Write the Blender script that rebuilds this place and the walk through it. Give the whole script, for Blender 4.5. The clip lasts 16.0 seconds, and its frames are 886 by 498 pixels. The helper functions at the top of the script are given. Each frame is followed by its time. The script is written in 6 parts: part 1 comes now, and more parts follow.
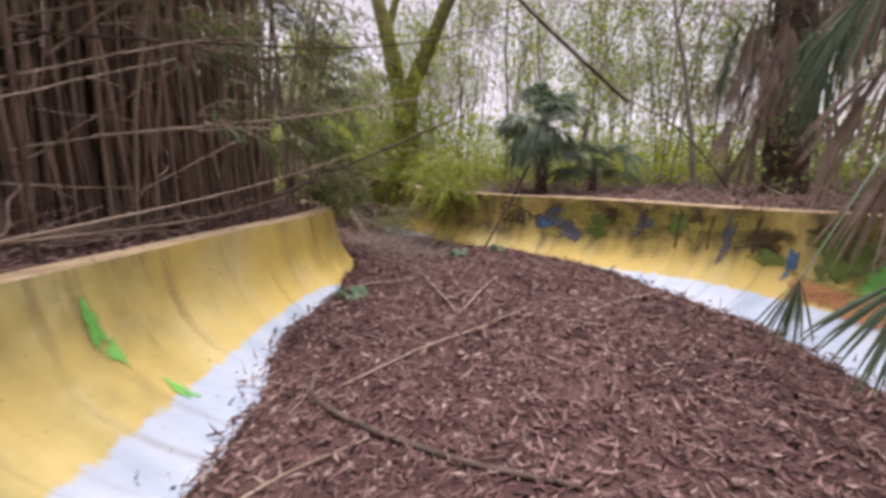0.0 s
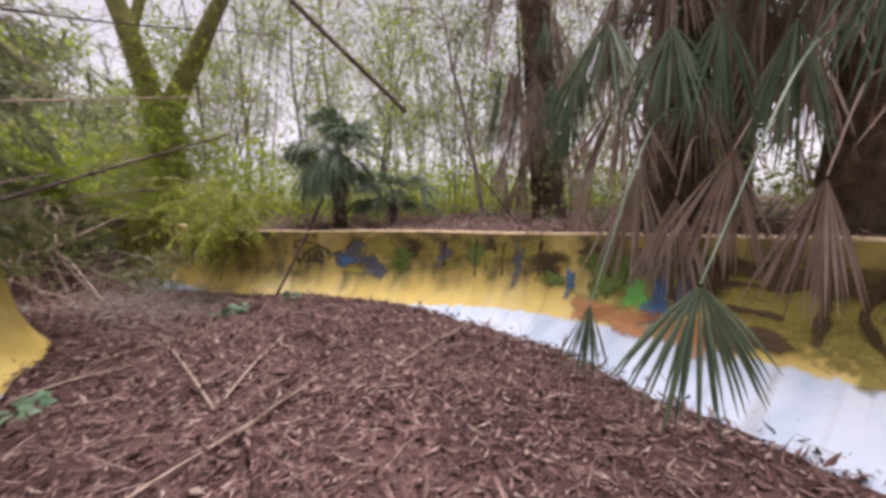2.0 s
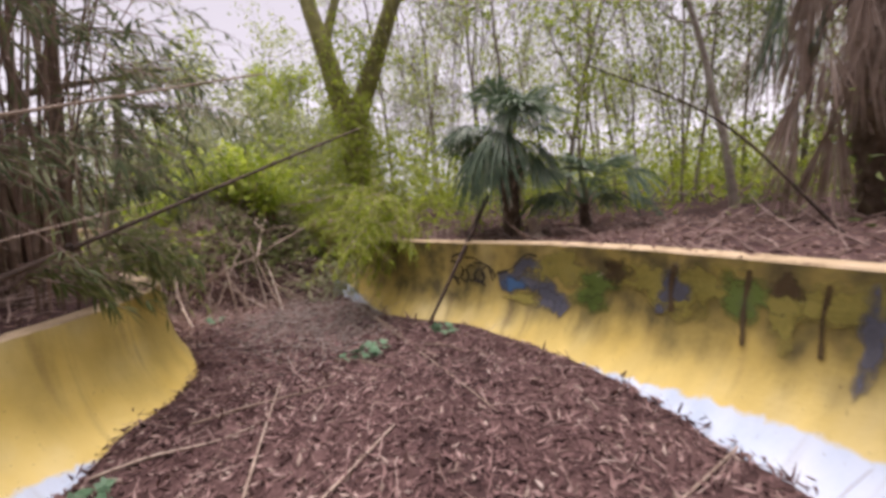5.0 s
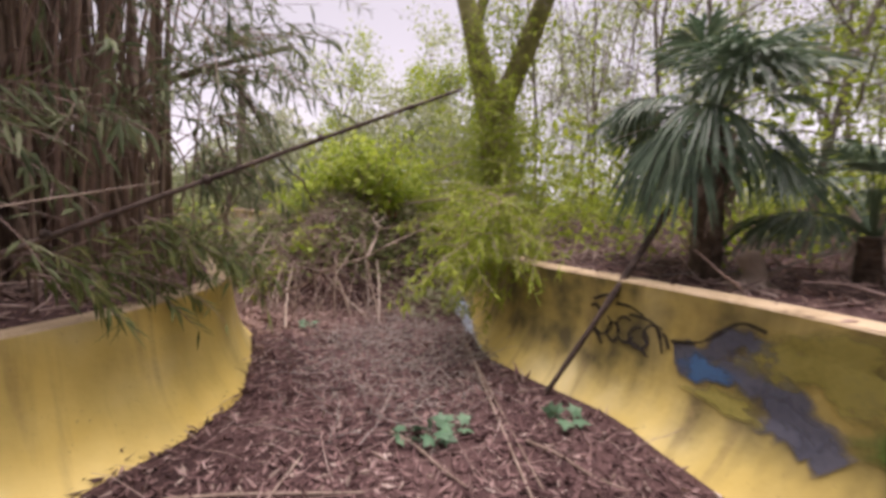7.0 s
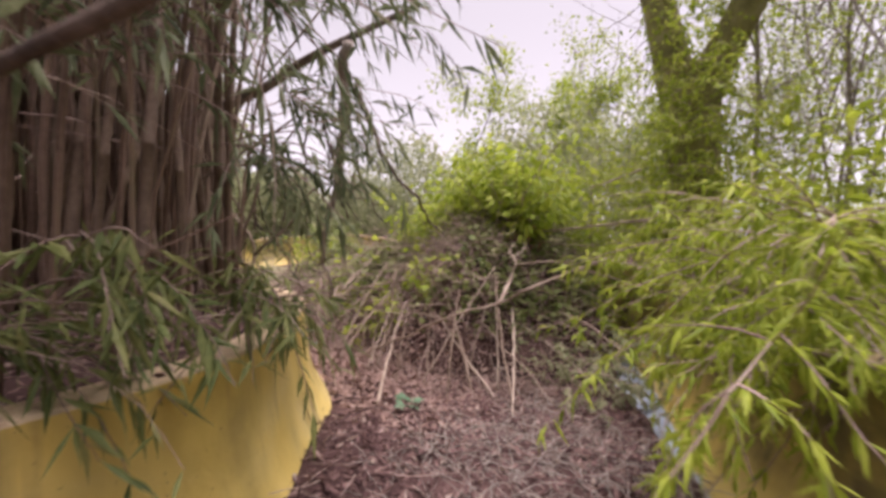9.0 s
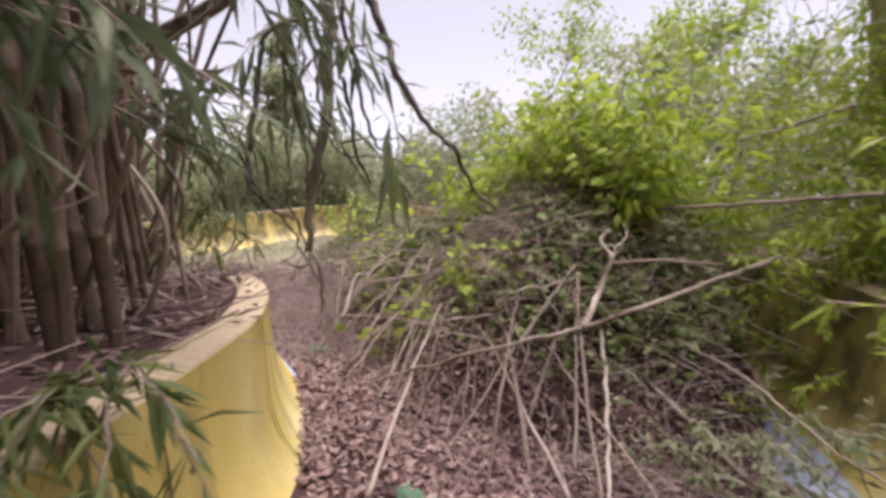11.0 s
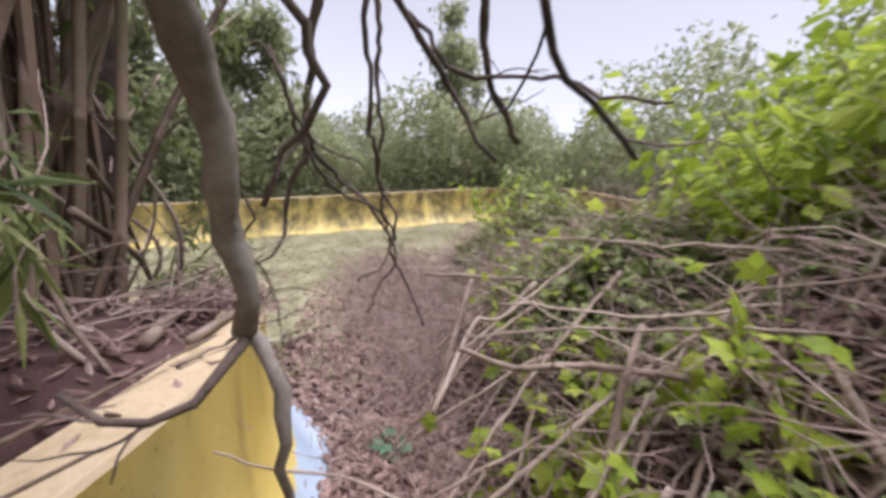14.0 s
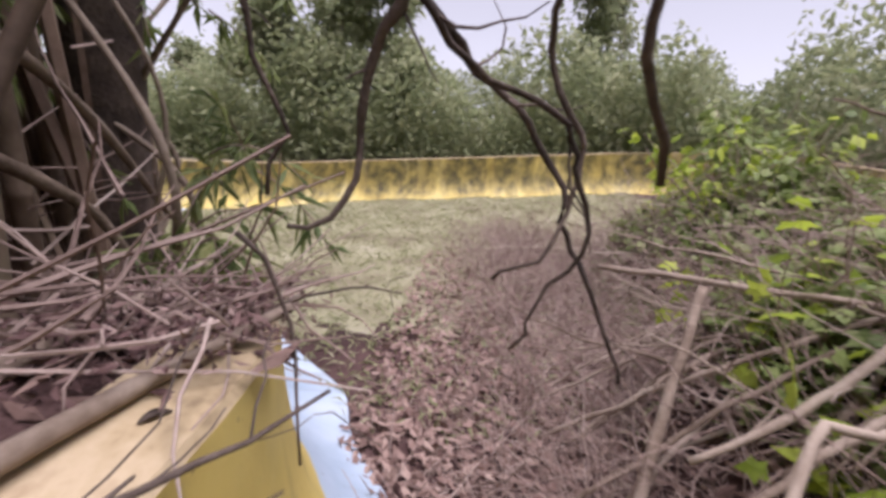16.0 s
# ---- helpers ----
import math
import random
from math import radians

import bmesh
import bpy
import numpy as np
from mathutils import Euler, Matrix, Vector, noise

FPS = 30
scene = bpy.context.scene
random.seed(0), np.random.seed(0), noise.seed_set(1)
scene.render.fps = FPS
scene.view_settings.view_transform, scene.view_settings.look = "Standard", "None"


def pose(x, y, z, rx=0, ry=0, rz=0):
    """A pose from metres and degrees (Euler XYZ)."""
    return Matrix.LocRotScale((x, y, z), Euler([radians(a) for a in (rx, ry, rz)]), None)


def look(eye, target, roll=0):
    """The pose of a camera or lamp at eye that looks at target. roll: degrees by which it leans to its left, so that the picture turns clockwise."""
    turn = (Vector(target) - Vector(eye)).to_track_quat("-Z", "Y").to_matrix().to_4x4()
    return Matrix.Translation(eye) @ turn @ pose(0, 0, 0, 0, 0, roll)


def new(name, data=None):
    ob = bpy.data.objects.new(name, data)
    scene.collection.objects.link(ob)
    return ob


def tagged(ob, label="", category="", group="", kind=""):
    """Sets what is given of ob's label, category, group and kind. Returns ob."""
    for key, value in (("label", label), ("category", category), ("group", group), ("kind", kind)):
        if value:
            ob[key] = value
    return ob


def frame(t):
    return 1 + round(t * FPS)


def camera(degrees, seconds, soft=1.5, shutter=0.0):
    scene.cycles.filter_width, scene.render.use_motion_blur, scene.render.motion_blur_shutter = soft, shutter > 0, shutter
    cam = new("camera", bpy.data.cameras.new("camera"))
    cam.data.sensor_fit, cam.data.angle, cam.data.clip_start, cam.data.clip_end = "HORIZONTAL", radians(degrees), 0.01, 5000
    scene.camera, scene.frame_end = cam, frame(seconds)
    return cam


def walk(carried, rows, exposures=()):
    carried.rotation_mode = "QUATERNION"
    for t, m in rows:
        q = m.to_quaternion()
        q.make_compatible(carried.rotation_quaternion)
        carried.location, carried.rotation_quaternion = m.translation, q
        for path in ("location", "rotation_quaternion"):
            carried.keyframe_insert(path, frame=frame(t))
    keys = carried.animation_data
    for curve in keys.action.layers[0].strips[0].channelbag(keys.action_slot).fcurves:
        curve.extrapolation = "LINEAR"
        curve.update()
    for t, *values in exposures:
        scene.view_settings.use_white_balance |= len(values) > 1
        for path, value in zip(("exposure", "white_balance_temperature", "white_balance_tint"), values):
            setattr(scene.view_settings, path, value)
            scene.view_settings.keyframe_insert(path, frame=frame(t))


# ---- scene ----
cam = camera(97.5, 16.0, soft=3.6, shutter=0.4)
METRES, EYE, TILT, LEAN, TURN = 11.4, 1.5, 0.0, 0.0, 0.0
ROWS = [
    (0.0, 0.0, 0.0, 0.0, -0.06, -11.62, 0.3),
    (0.5, 0.0024, 0.0183, -0.0031, -8.42, -9.57, 0.66),
    (1.0, 0.0031, 0.0342, -0.0056, -18.84, -8.64, 3.54),
    (1.5, 0.0149, 0.0501, -0.01, -22.47, -6.51, 0.97),
    (2.0, 0.0373, 0.0634, -0.0043, -27.0, -7.0, 1.17),
    (2.5, 0.0464, 0.0842, 0.001, -30.82, -7.1, 2.19),
    (3.0, 0.0654, 0.1042, 0.0014, -23.84, -9.28, 1.74),
    (3.5, 0.0807, 0.1272, -0.0046, -17.12, -10.67, 1.69),
    (4.0, 0.0894, 0.154, 0.0024, -10.3, -9.45, 4.54),
    (6.5, 0.114, 0.3058, 0.0112, 17.36, -6.3, 0.72),
    (7.0, 0.1068, 0.3405, 0.0082, 23.58, -5.96, 0.71),
    (7.5, 0.0916, 0.3709, 0.0056, 28.88, -6.92, -1.51),
    (8.0, 0.0665, 0.3997, 0.0089, 31.67, -5.74, -0.29),
    (8.5, 0.0399, 0.4374, 0.0035, 38.94, -1.32, -0.42),
    (11.0, -0.0741, 0.5777, 0.0096, 52.3, -5.76, -2.02),
    (11.5, -0.0984, 0.6044, 0.0113, 58.93, -6.13, -5.45),
    (12.0, -0.1296, 0.6227, 0.0122, 61.84, -6.36, -5.13),
    (12.5, -0.1545, 0.6423, 0.0116, 64.05, -7.71, -5.4),
    (13.0, -0.1798, 0.6603, 0.0121, 69.02, -8.91, -4.87),
    (13.5, -0.211, 0.6693, 0.0127, 71.72, -8.93, -3.64),
    (14.0, -0.2381, 0.6768, 0.0119, 77.19, -9.68, -4.67),
    (14.5, -0.2663, 0.6829, 0.0089, 87.27, -13.74, -6.07),
    (15.0, -0.2918, 0.6808, -0.0017, 90.79, -15.26, -5.91),
    (15.5, -0.3319, 0.6755, -0.0098, 91.14, -15.18, -5.17),
    (16.0, -0.3541, 0.6723, -0.0114, 94.44, -15.37, -5.22),
]
walk(cam, [(t, pose(0, 0, EYE, TILT, LEAN, TURN) @ pose(METRES * x, METRES * y, METRES * z, 90 + pitch, roll, yaw)) for t, x, y, z, yaw, pitch, roll in ROWS], exposures=[(0.0, 0.7, 6500, 27), (6.5, 0.74, 6550, 29), (8.5, 0.9, 6650, 31), (11.0, 0.9, 6150, 27), (13.5, 0.84, 5900, 22), (16.0, 0.6, 6000, 27)])

# ---- light ----
world = bpy.data.worlds.new("overcast_sky")
scene.world = world
world.use_nodes = True
wn, wl = world.node_tree.nodes, world.node_tree.links
sky = wn.new("ShaderNodeTexSky")
sky.sky_type = "NISHITA"
sky.sun_disc = False
sky.sun_elevation, sky.sun_rotation = radians(82), radians(22)
sky.air_density, sky.dust_density, sky.ozone_density = 1.0, 1.0, 1.0
hsv = wn.new("ShaderNodeHueSaturation")
hsv.inputs["Saturation"].default_value = 0.1
wl.new(sky.outputs[0], hsv.inputs["Color"])
wl.new(hsv.outputs[0], wn["Background"].inputs["Color"])
wn["Background"].inputs["Strength"].default_value = 0.108
sun_data = bpy.data.lights.new("sun", "SUN")
sun_data.energy, sun_data.angle, sun_data.color = 4.0, radians(50), (1.0, 0.96, 0.92)
sun = new("sun", sun_data)
sun.matrix_world = look((1.2, 3, 22), (0, 0, 0))


# ---- materials ----
def material(name, colours, size=4.0, rough=0.85, bump=0.3, fine=60.0, coord="Object", vary=0.25, island=False, leaf=0.0, spec=0.25):
    """Colours blended by coarse and fine noise, with relief; leaf: share of light let through."""
    m = bpy.data.materials.new(name)
    m.use_nodes = True
    n, l = m.node_tree.nodes, m.node_tree.links
    b = n["Principled BSDF"]
    b.inputs["Roughness"].default_value = rough
    b.inputs["Specular IOR Level"].default_value = spec
    tc = n.new("ShaderNodeTexCoord")
    a1 = n.new("ShaderNodeTexNoise")
    a1.inputs["Scale"].default_value, a1.inputs["Detail"].default_value = size, 6
    a2 = n.new("ShaderNodeTexNoise")
    a2.inputs["Scale"].default_value, a2.inputs["Detail"].default_value = fine, 4
    for a in (a1, a2):
        l.new(tc.outputs[coord], a.inputs["Vector"])
    mx = n.new("ShaderNodeMath")
    mx.operation = "MULTIPLY_ADD"
    l.new(a2.outputs["Fac"], mx.inputs[0])
    mx.inputs[1].default_value = 0.45
    l.new(a1.outputs["Fac"], mx.inputs[2])
    fac = mx.outputs[0]
    rnd = n.new("ShaderNodeNewGeometry").outputs["Random Per Island"] if island else n.new("ShaderNodeObjectInfo").outputs["Random"]
    ad = n.new("ShaderNodeMath")
    ad.operation = "MULTIPLY_ADD"
    l.new(rnd, ad.inputs[0])
    ad.inputs[1].default_value = vary
    l.new(fac, ad.inputs[2])
    ramp = n.new("ShaderNodeValToRGB")
    span = n.new("ShaderNodeMapRange")
    span.inputs[1].default_value, span.inputs[2].default_value = 0.5, 0.95 + vary
    l.new(ad.outputs[0], span.inputs[0])
    while len(ramp.color_ramp.elements) < len(colours):
        ramp.color_ramp.elements.new(0.5)
    for k, c in enumerate(colours):
        e = ramp.color_ramp.elements[k]
        e.position = k / max(1, len(colours) - 1)
        e.color = (*c, 1)
    l.new(span.outputs[0], ramp.inputs[0])
    l.new(ramp.outputs[0], b.inputs["Base Color"])
    if bump:
        bp = n.new("ShaderNodeBump")
        bp.inputs["Strength"].default_value, bp.inputs["Distance"].default_value = bump, 0.02
        l.new(mx.outputs[0], bp.inputs["Height"])
        l.new(bp.outputs[0], b.inputs["Normal"])
    if leaf:
        tr = n.new("ShaderNodeBsdfTranslucent")
        l.new(ramp.outputs[0], tr.inputs["Color"])
        ms = n.new("ShaderNodeMixShader")
        ms.inputs[0].default_value = leaf
        l.new(b.outputs[0], ms.inputs[1])
        l.new(tr.outputs[0], ms.inputs[2])
        l.new(ms.outputs[0], n["Material Output"].inputs["Surface"])
    return m


def wall_material(name, mildew_from, mildew_most, algae_until=0.0):
    """Yellow paint over render, a worn white band at the foot, mildew runs, bare patches; UV: metres along, height above the band."""
    m = bpy.data.materials.new(name)
    m.use_nodes = True
    n, l = m.node_tree.nodes, m.node_tree.links
    b = n["Principled BSDF"]
    b.inputs["Roughness"].default_value = 0.6
    b.inputs["Specular IOR Level"].default_value = 0.3
    tc = n.new("ShaderNodeTexCoord")

    def noise_at(scale, sx=1.0, sy=1.0, detail=6):
        mp = n.new("ShaderNodeMapping")
        mp.inputs["Scale"].default_value = (sx, sy, 1)
        l.new(tc.outputs["UV"], mp.inputs["Vector"])
        t = n.new("ShaderNodeTexNoise")
        t.inputs["Scale"].default_value, t.inputs["Detail"].default_value = scale, detail
        l.new(mp.outputs[0], t.inputs["Vector"])
        return t.outputs["Fac"]

    def ramp(fac, stops):
        r = n.new("ShaderNodeValToRGB")
        while len(r.color_ramp.elements) < len(stops):
            r.color_ramp.elements.new(0.5)
        for e, (p, c) in zip(r.color_ramp.elements, stops):
            e.position, e.color = p, (*c, 1)
        l.new(fac, r.inputs[0])
        return r.outputs[0]

    def mix(fac, a, c, mode="MIX"):
        x = n.new("ShaderNodeMix")
        x.data_type, x.blend_type = "RGBA", mode
        l.new(fac, x.inputs[0])
        l.new(a, x.inputs[6])
        l.new(c, x.inputs[7])
        return x.outputs[2]

    yellow = ramp(noise_at(1.3), [(0.3, (0.58, 0.42, 0.09)), (0.5, (0.68, 0.53, 0.16)), (0.72, (0.72, 0.62, 0.30))])
    white = ramp(noise_at(3.0), [(0.3, (0.33, 0.42, 0.52)), (0.5, (0.44, 0.53, 0.63)), (0.75, (0.55, 0.61, 0.67))])
    sep = n.new("ShaderNodeSeparateXYZ")
    l.new(tc.outputs["UV"], sep.inputs[0])
    edge = n.new("ShaderNodeMath")
    edge.operation = "MULTIPLY_ADD"
    l.new(noise_at(9.0), edge.inputs[0])
    edge.inputs[1].default_value = 0.10
    l.new(sep.outputs[1], edge.inputs[2])
    step = ramp(edge.outputs[0], [(0.04, (0, 0, 0)), (0.06, (1, 1, 1))])
    mildew = ramp(noise_at(2.2, 1.0, 0.35), [(mildew_from, (0, 0, 0)), (mildew_from + 0.27, (mildew_most,) * 3)])
    moss = ramp(noise_at(4.0), [(0.38, (0.075, 0.065, 0.03)), (0.5, (0.17, 0.14, 0.045)), (0.64, (0.32, 0.25, 0.07))])
    high = n.new("ShaderNodeMath")
    high.operation = "MULTIPLY_ADD"
    l.new(noise_at(5.0, 1.0, 0.3), high.inputs[0])
    high.inputs[1].default_value = 0.5
    l.new(sep.outputs[1], high.inputs[2])
    upper = ramp(high.outputs[0], [(0.38, (0.3, 0.3, 0.3)), (0.62, (1, 1, 1))])
    mildew = mix(upper, ramp(sep.outputs[0], [(0.0, (0, 0, 0)), (1.0, (0, 0, 0))]), mildew)
    paint = mix(step, white, mix(mildew, yellow, moss))
    if algae_until:
        reach = n.new("ShaderNodeMapRange")
        for k, v in ((1, algae_until - 2.0), (2, algae_until + 1.0), (3, 1.0), (4, 0.0)):
            reach.inputs[k].default_value = v
        l.new(sep.outputs[0], reach.inputs[0])
        patch = n.new("ShaderNodeMath")
        patch.operation = "MULTIPLY"
        l.new(ramp(noise_at(1.7), [(0.3, (0.25, 0.25, 0.25)), (0.62, (0.95, 0.95, 0.95))]), patch.inputs[0])
        l.new(reach.outputs[0], patch.inputs[1])
        film = ramp(noise_at(6.0), [(0.35, (0.24, 0.23, 0.09)), (0.55, (0.36, 0.32, 0.13)), (0.7, (0.46, 0.42, 0.22))])
        paint = mix(patch.outputs[0], paint, mix(step, ramp(noise_at(8.0), [(0.3, (0.27, 0.34, 0.42)), (0.7, (0.4, 0.46, 0.52))]), film))
    runs = ramp(noise_at(7.0, 1.0, 0.10), [(0.56, (0, 0, 0)), (0.72, (0.5, 0.5, 0.5))])
    dirt = ramp(noise_at(30.0), [(0.4, (0.10, 0.075, 0.04)), (0.6, (0.22, 0.16, 0.08))])
    paint = mix(runs, paint, dirt)
    specks = ramp(noise_at(38.0), [(0.66, (0, 0, 0)), (0.72, (0.6, 0.6, 0.6))])
    paint = mix(specks, paint, dirt)
    l.new(paint, b.inputs["Base Color"])
    bp = n.new("ShaderNodeBump")
    bp.inputs["Strength"].default_value, bp.inputs["Distance"].default_value = 0.25, 0.01
    l.new(noise_at(25.0), bp.inputs["Height"])
    l.new(bp.outputs[0], b.inputs["Normal"])
    return m


YELLOW = wall_material("yellow_painted_concrete", 0.42, 0.5, 9.3)
# real mildew, made heavier to put the palms' shade into the colour
MILDEW_SHADED = wall_material("mildewed_and_shaded_yellow_concrete", 0.24, 0.95)
COPING = material("weathered_coping_paint", [(0.17, 0.12, 0.075), (0.44, 0.34, 0.2), (0.53, 0.42, 0.27), (0.38, 0.28, 0.17)], 5.0, 0.8, 0.3, 40)
SOIL = material("mulch_soil", [(0.03, 0.016, 0.015), (0.058, 0.032, 0.029), (0.085, 0.048, 0.043), (0.14, 0.085, 0.076)], 1.4, 0.95, 0.9, 90, "Object", vary=0.0)
CHIP = material("wood_chips", [(0.035, 0.019, 0.018), (0.08, 0.044, 0.041), (0.135, 0.078, 0.072), (0.22, 0.14, 0.125), (0.44, 0.33, 0.29)], 9, 0.9, 0.3, 60, vary=1.2, island=True)
CULM = material("bamboo_culm", [(0.06, 0.04, 0.03), (0.15, 0.105, 0.076), (0.25, 0.185, 0.135), (0.22, 0.195, 0.12)], 2.5, 0.6, 0.15, 30, vary=0.45)
CULMS = material("bamboo_culm_thicket", [(0.075, 0.048, 0.036), (0.18, 0.12, 0.09), (0.3, 0.21, 0.16), (0.25, 0.21, 0.13)], 2.5, 0.6, 0.15, 30, vary=0.45, island=True)
BLEAF = material("bamboo_leaf", [(0.06, 0.09, 0.03), (0.12, 0.16, 0.055), (0.22, 0.25, 0.085), (0.36, 0.34, 0.15)], 5, 0.55, 0, vary=0.6, island=True, leaf=0.4)
YLEAF = material("yellow_green_leaf", [(0.14, 0.20, 0.02), (0.26, 0.35, 0.035), (0.40, 0.48, 0.06), (0.5, 0.55, 0.12)], 5, 0.5, 0, vary=0.6, island=True, leaf=0.5)
HLEAF = material("grey_green_bamboo_leaf", [(0.06, 0.085, 0.045), (0.12, 0.155, 0.075), (0.2, 0.235, 0.12), (0.32, 0.34, 0.2)], 5, 0.55, 0, vary=0.6, island=True, leaf=0.35)
# grey-green leaf, paled so that its colour carries the bright haze over foliage
HAZYLEAF = material("pale_hazed_leaf", [(0.17, 0.2, 0.11), (0.27, 0.31, 0.16), (0.38, 0.4, 0.23), (0.5, 0.5, 0.34)], 0.9, 0.6, 0, vary=0.35, island=True, leaf=0.55)
GLEAF = material("vine_leaf", [(0.08, 0.12, 0.035), (0.16, 0.21, 0.06), (0.26, 0.31, 0.11), (0.44, 0.44, 0.24)], 5, 0.5, 0, vary=0.6, island=True, leaf=0.35)
FROND = material("palm_frond", [(0.04, 0.075, 0.04), (0.09, 0.15, 0.085), (0.17, 0.24, 0.15), (0.32, 0.38, 0.27)], 4, 0.4, 0, vary=0.5, island=True, leaf=0.25, spec=0.5)
DEAD = material("dead_frond", [(0.15, 0.108, 0.084), (0.31, 0.235, 0.19), (0.47, 0.38, 0.32), (0.6, 0.52, 0.45)], 5, 0.9, 0, vary=0.6, island=True, leaf=0.3)
BARK = material("grey_bark", [(0.08, 0.07, 0.058), (0.18, 0.155, 0.13), (0.29, 0.25, 0.21), (0.36, 0.33, 0.29)], 6, 0.9, 0.7, 50)
PALEBARK = material("pale_smooth_bark", [(0.13, 0.11, 0.09), (0.24, 0.205, 0.175), (0.36, 0.32, 0.28), (0.46, 0.42, 0.38)], 5, 0.8, 0.4, 45)
MOSSY = material("mossy_bark", [(0.08, 0.075, 0.03), (0.16, 0.155, 0.06), (0.25, 0.235, 0.09), (0.3, 0.29, 0.16)], 4, 0.9, 0.7, 40)
DARKBARK = material("dark_bark", [(0.03, 0.023, 0.019), (0.07, 0.052, 0.043), (0.13, 0.098, 0.08), (0.2, 0.155, 0.13)], 8, 0.9, 0.6, 60)
FIBRE = material("palm_fibre", [(0.03, 0.021, 0.016), (0.085, 0.062, 0.046), (0.165, 0.122, 0.092), (0.28, 0.215, 0.165)], 9, 0.95, 0.9, 60)
STICK = material("dry_stick", [(0.10, 0.07, 0.05), (0.22, 0.165, 0.125), (0.36, 0.29, 0.23), (0.46, 0.39, 0.31)], 6, 0.85, 0.3, 60, vary=0.5)
STICKS = material("dry_twigs", [(0.10, 0.068, 0.055), (0.22, 0.155, 0.13), (0.36, 0.27, 0.23), (0.52, 0.43, 0.37)], 6, 0.85, 0.2, 60, vary=0.7, island=True)

DEADLEAF = material("dead_leaf", [(0.09, 0.054, 0.045), (0.19, 0.12, 0.10), (0.30, 0.205, 0.17), (0.45, 0.34, 0.28)], 6, 0.9, 0, vary=0.7, island=True)
REDLEAF = material("red_leaf", [(0.16, 0.05, 0.035), (0.28, 0.085, 0.06), (0.36, 0.13, 0.09), (0.3, 0.16, 0.12)], 6, 0.8, 0, vary=0.5, island=True, leaf=0.2)
TURF = material("dry_turf", [(0.12, 0.095, 0.065), (0.20, 0.175, 0.11), (0.26, 0.245, 0.15), (0.32, 0.29, 0.21)], 1.6, 0.95, 0.8, 70, vary=0.0)
GRASS = material("dry_grass", [(0.15, 0.17, 0.07), (0.24, 0.25, 0.12), (0.34, 0.34, 0.19), (0.44, 0.41, 0.28)], 5, 0.8, 0, vary=0.6, island=True, leaf=0.3)
SEED = material("seedling_leaf", [(0.05, 0.11, 0.06), (0.09, 0.18, 0.10), (0.15, 0.26, 0.15), (0.2, 0.3, 0.2)], 6, 0.5, 0, vary=0.3, leaf=0.25)
PALETWIG = material("pale_twig", [(0.14, 0.12, 0.10), (0.24, 0.21, 0.18), (0.34, 0.31, 0.27), (0.42, 0.39, 0.35)], 6, 0.9, 0, vary=0.6, island=True)


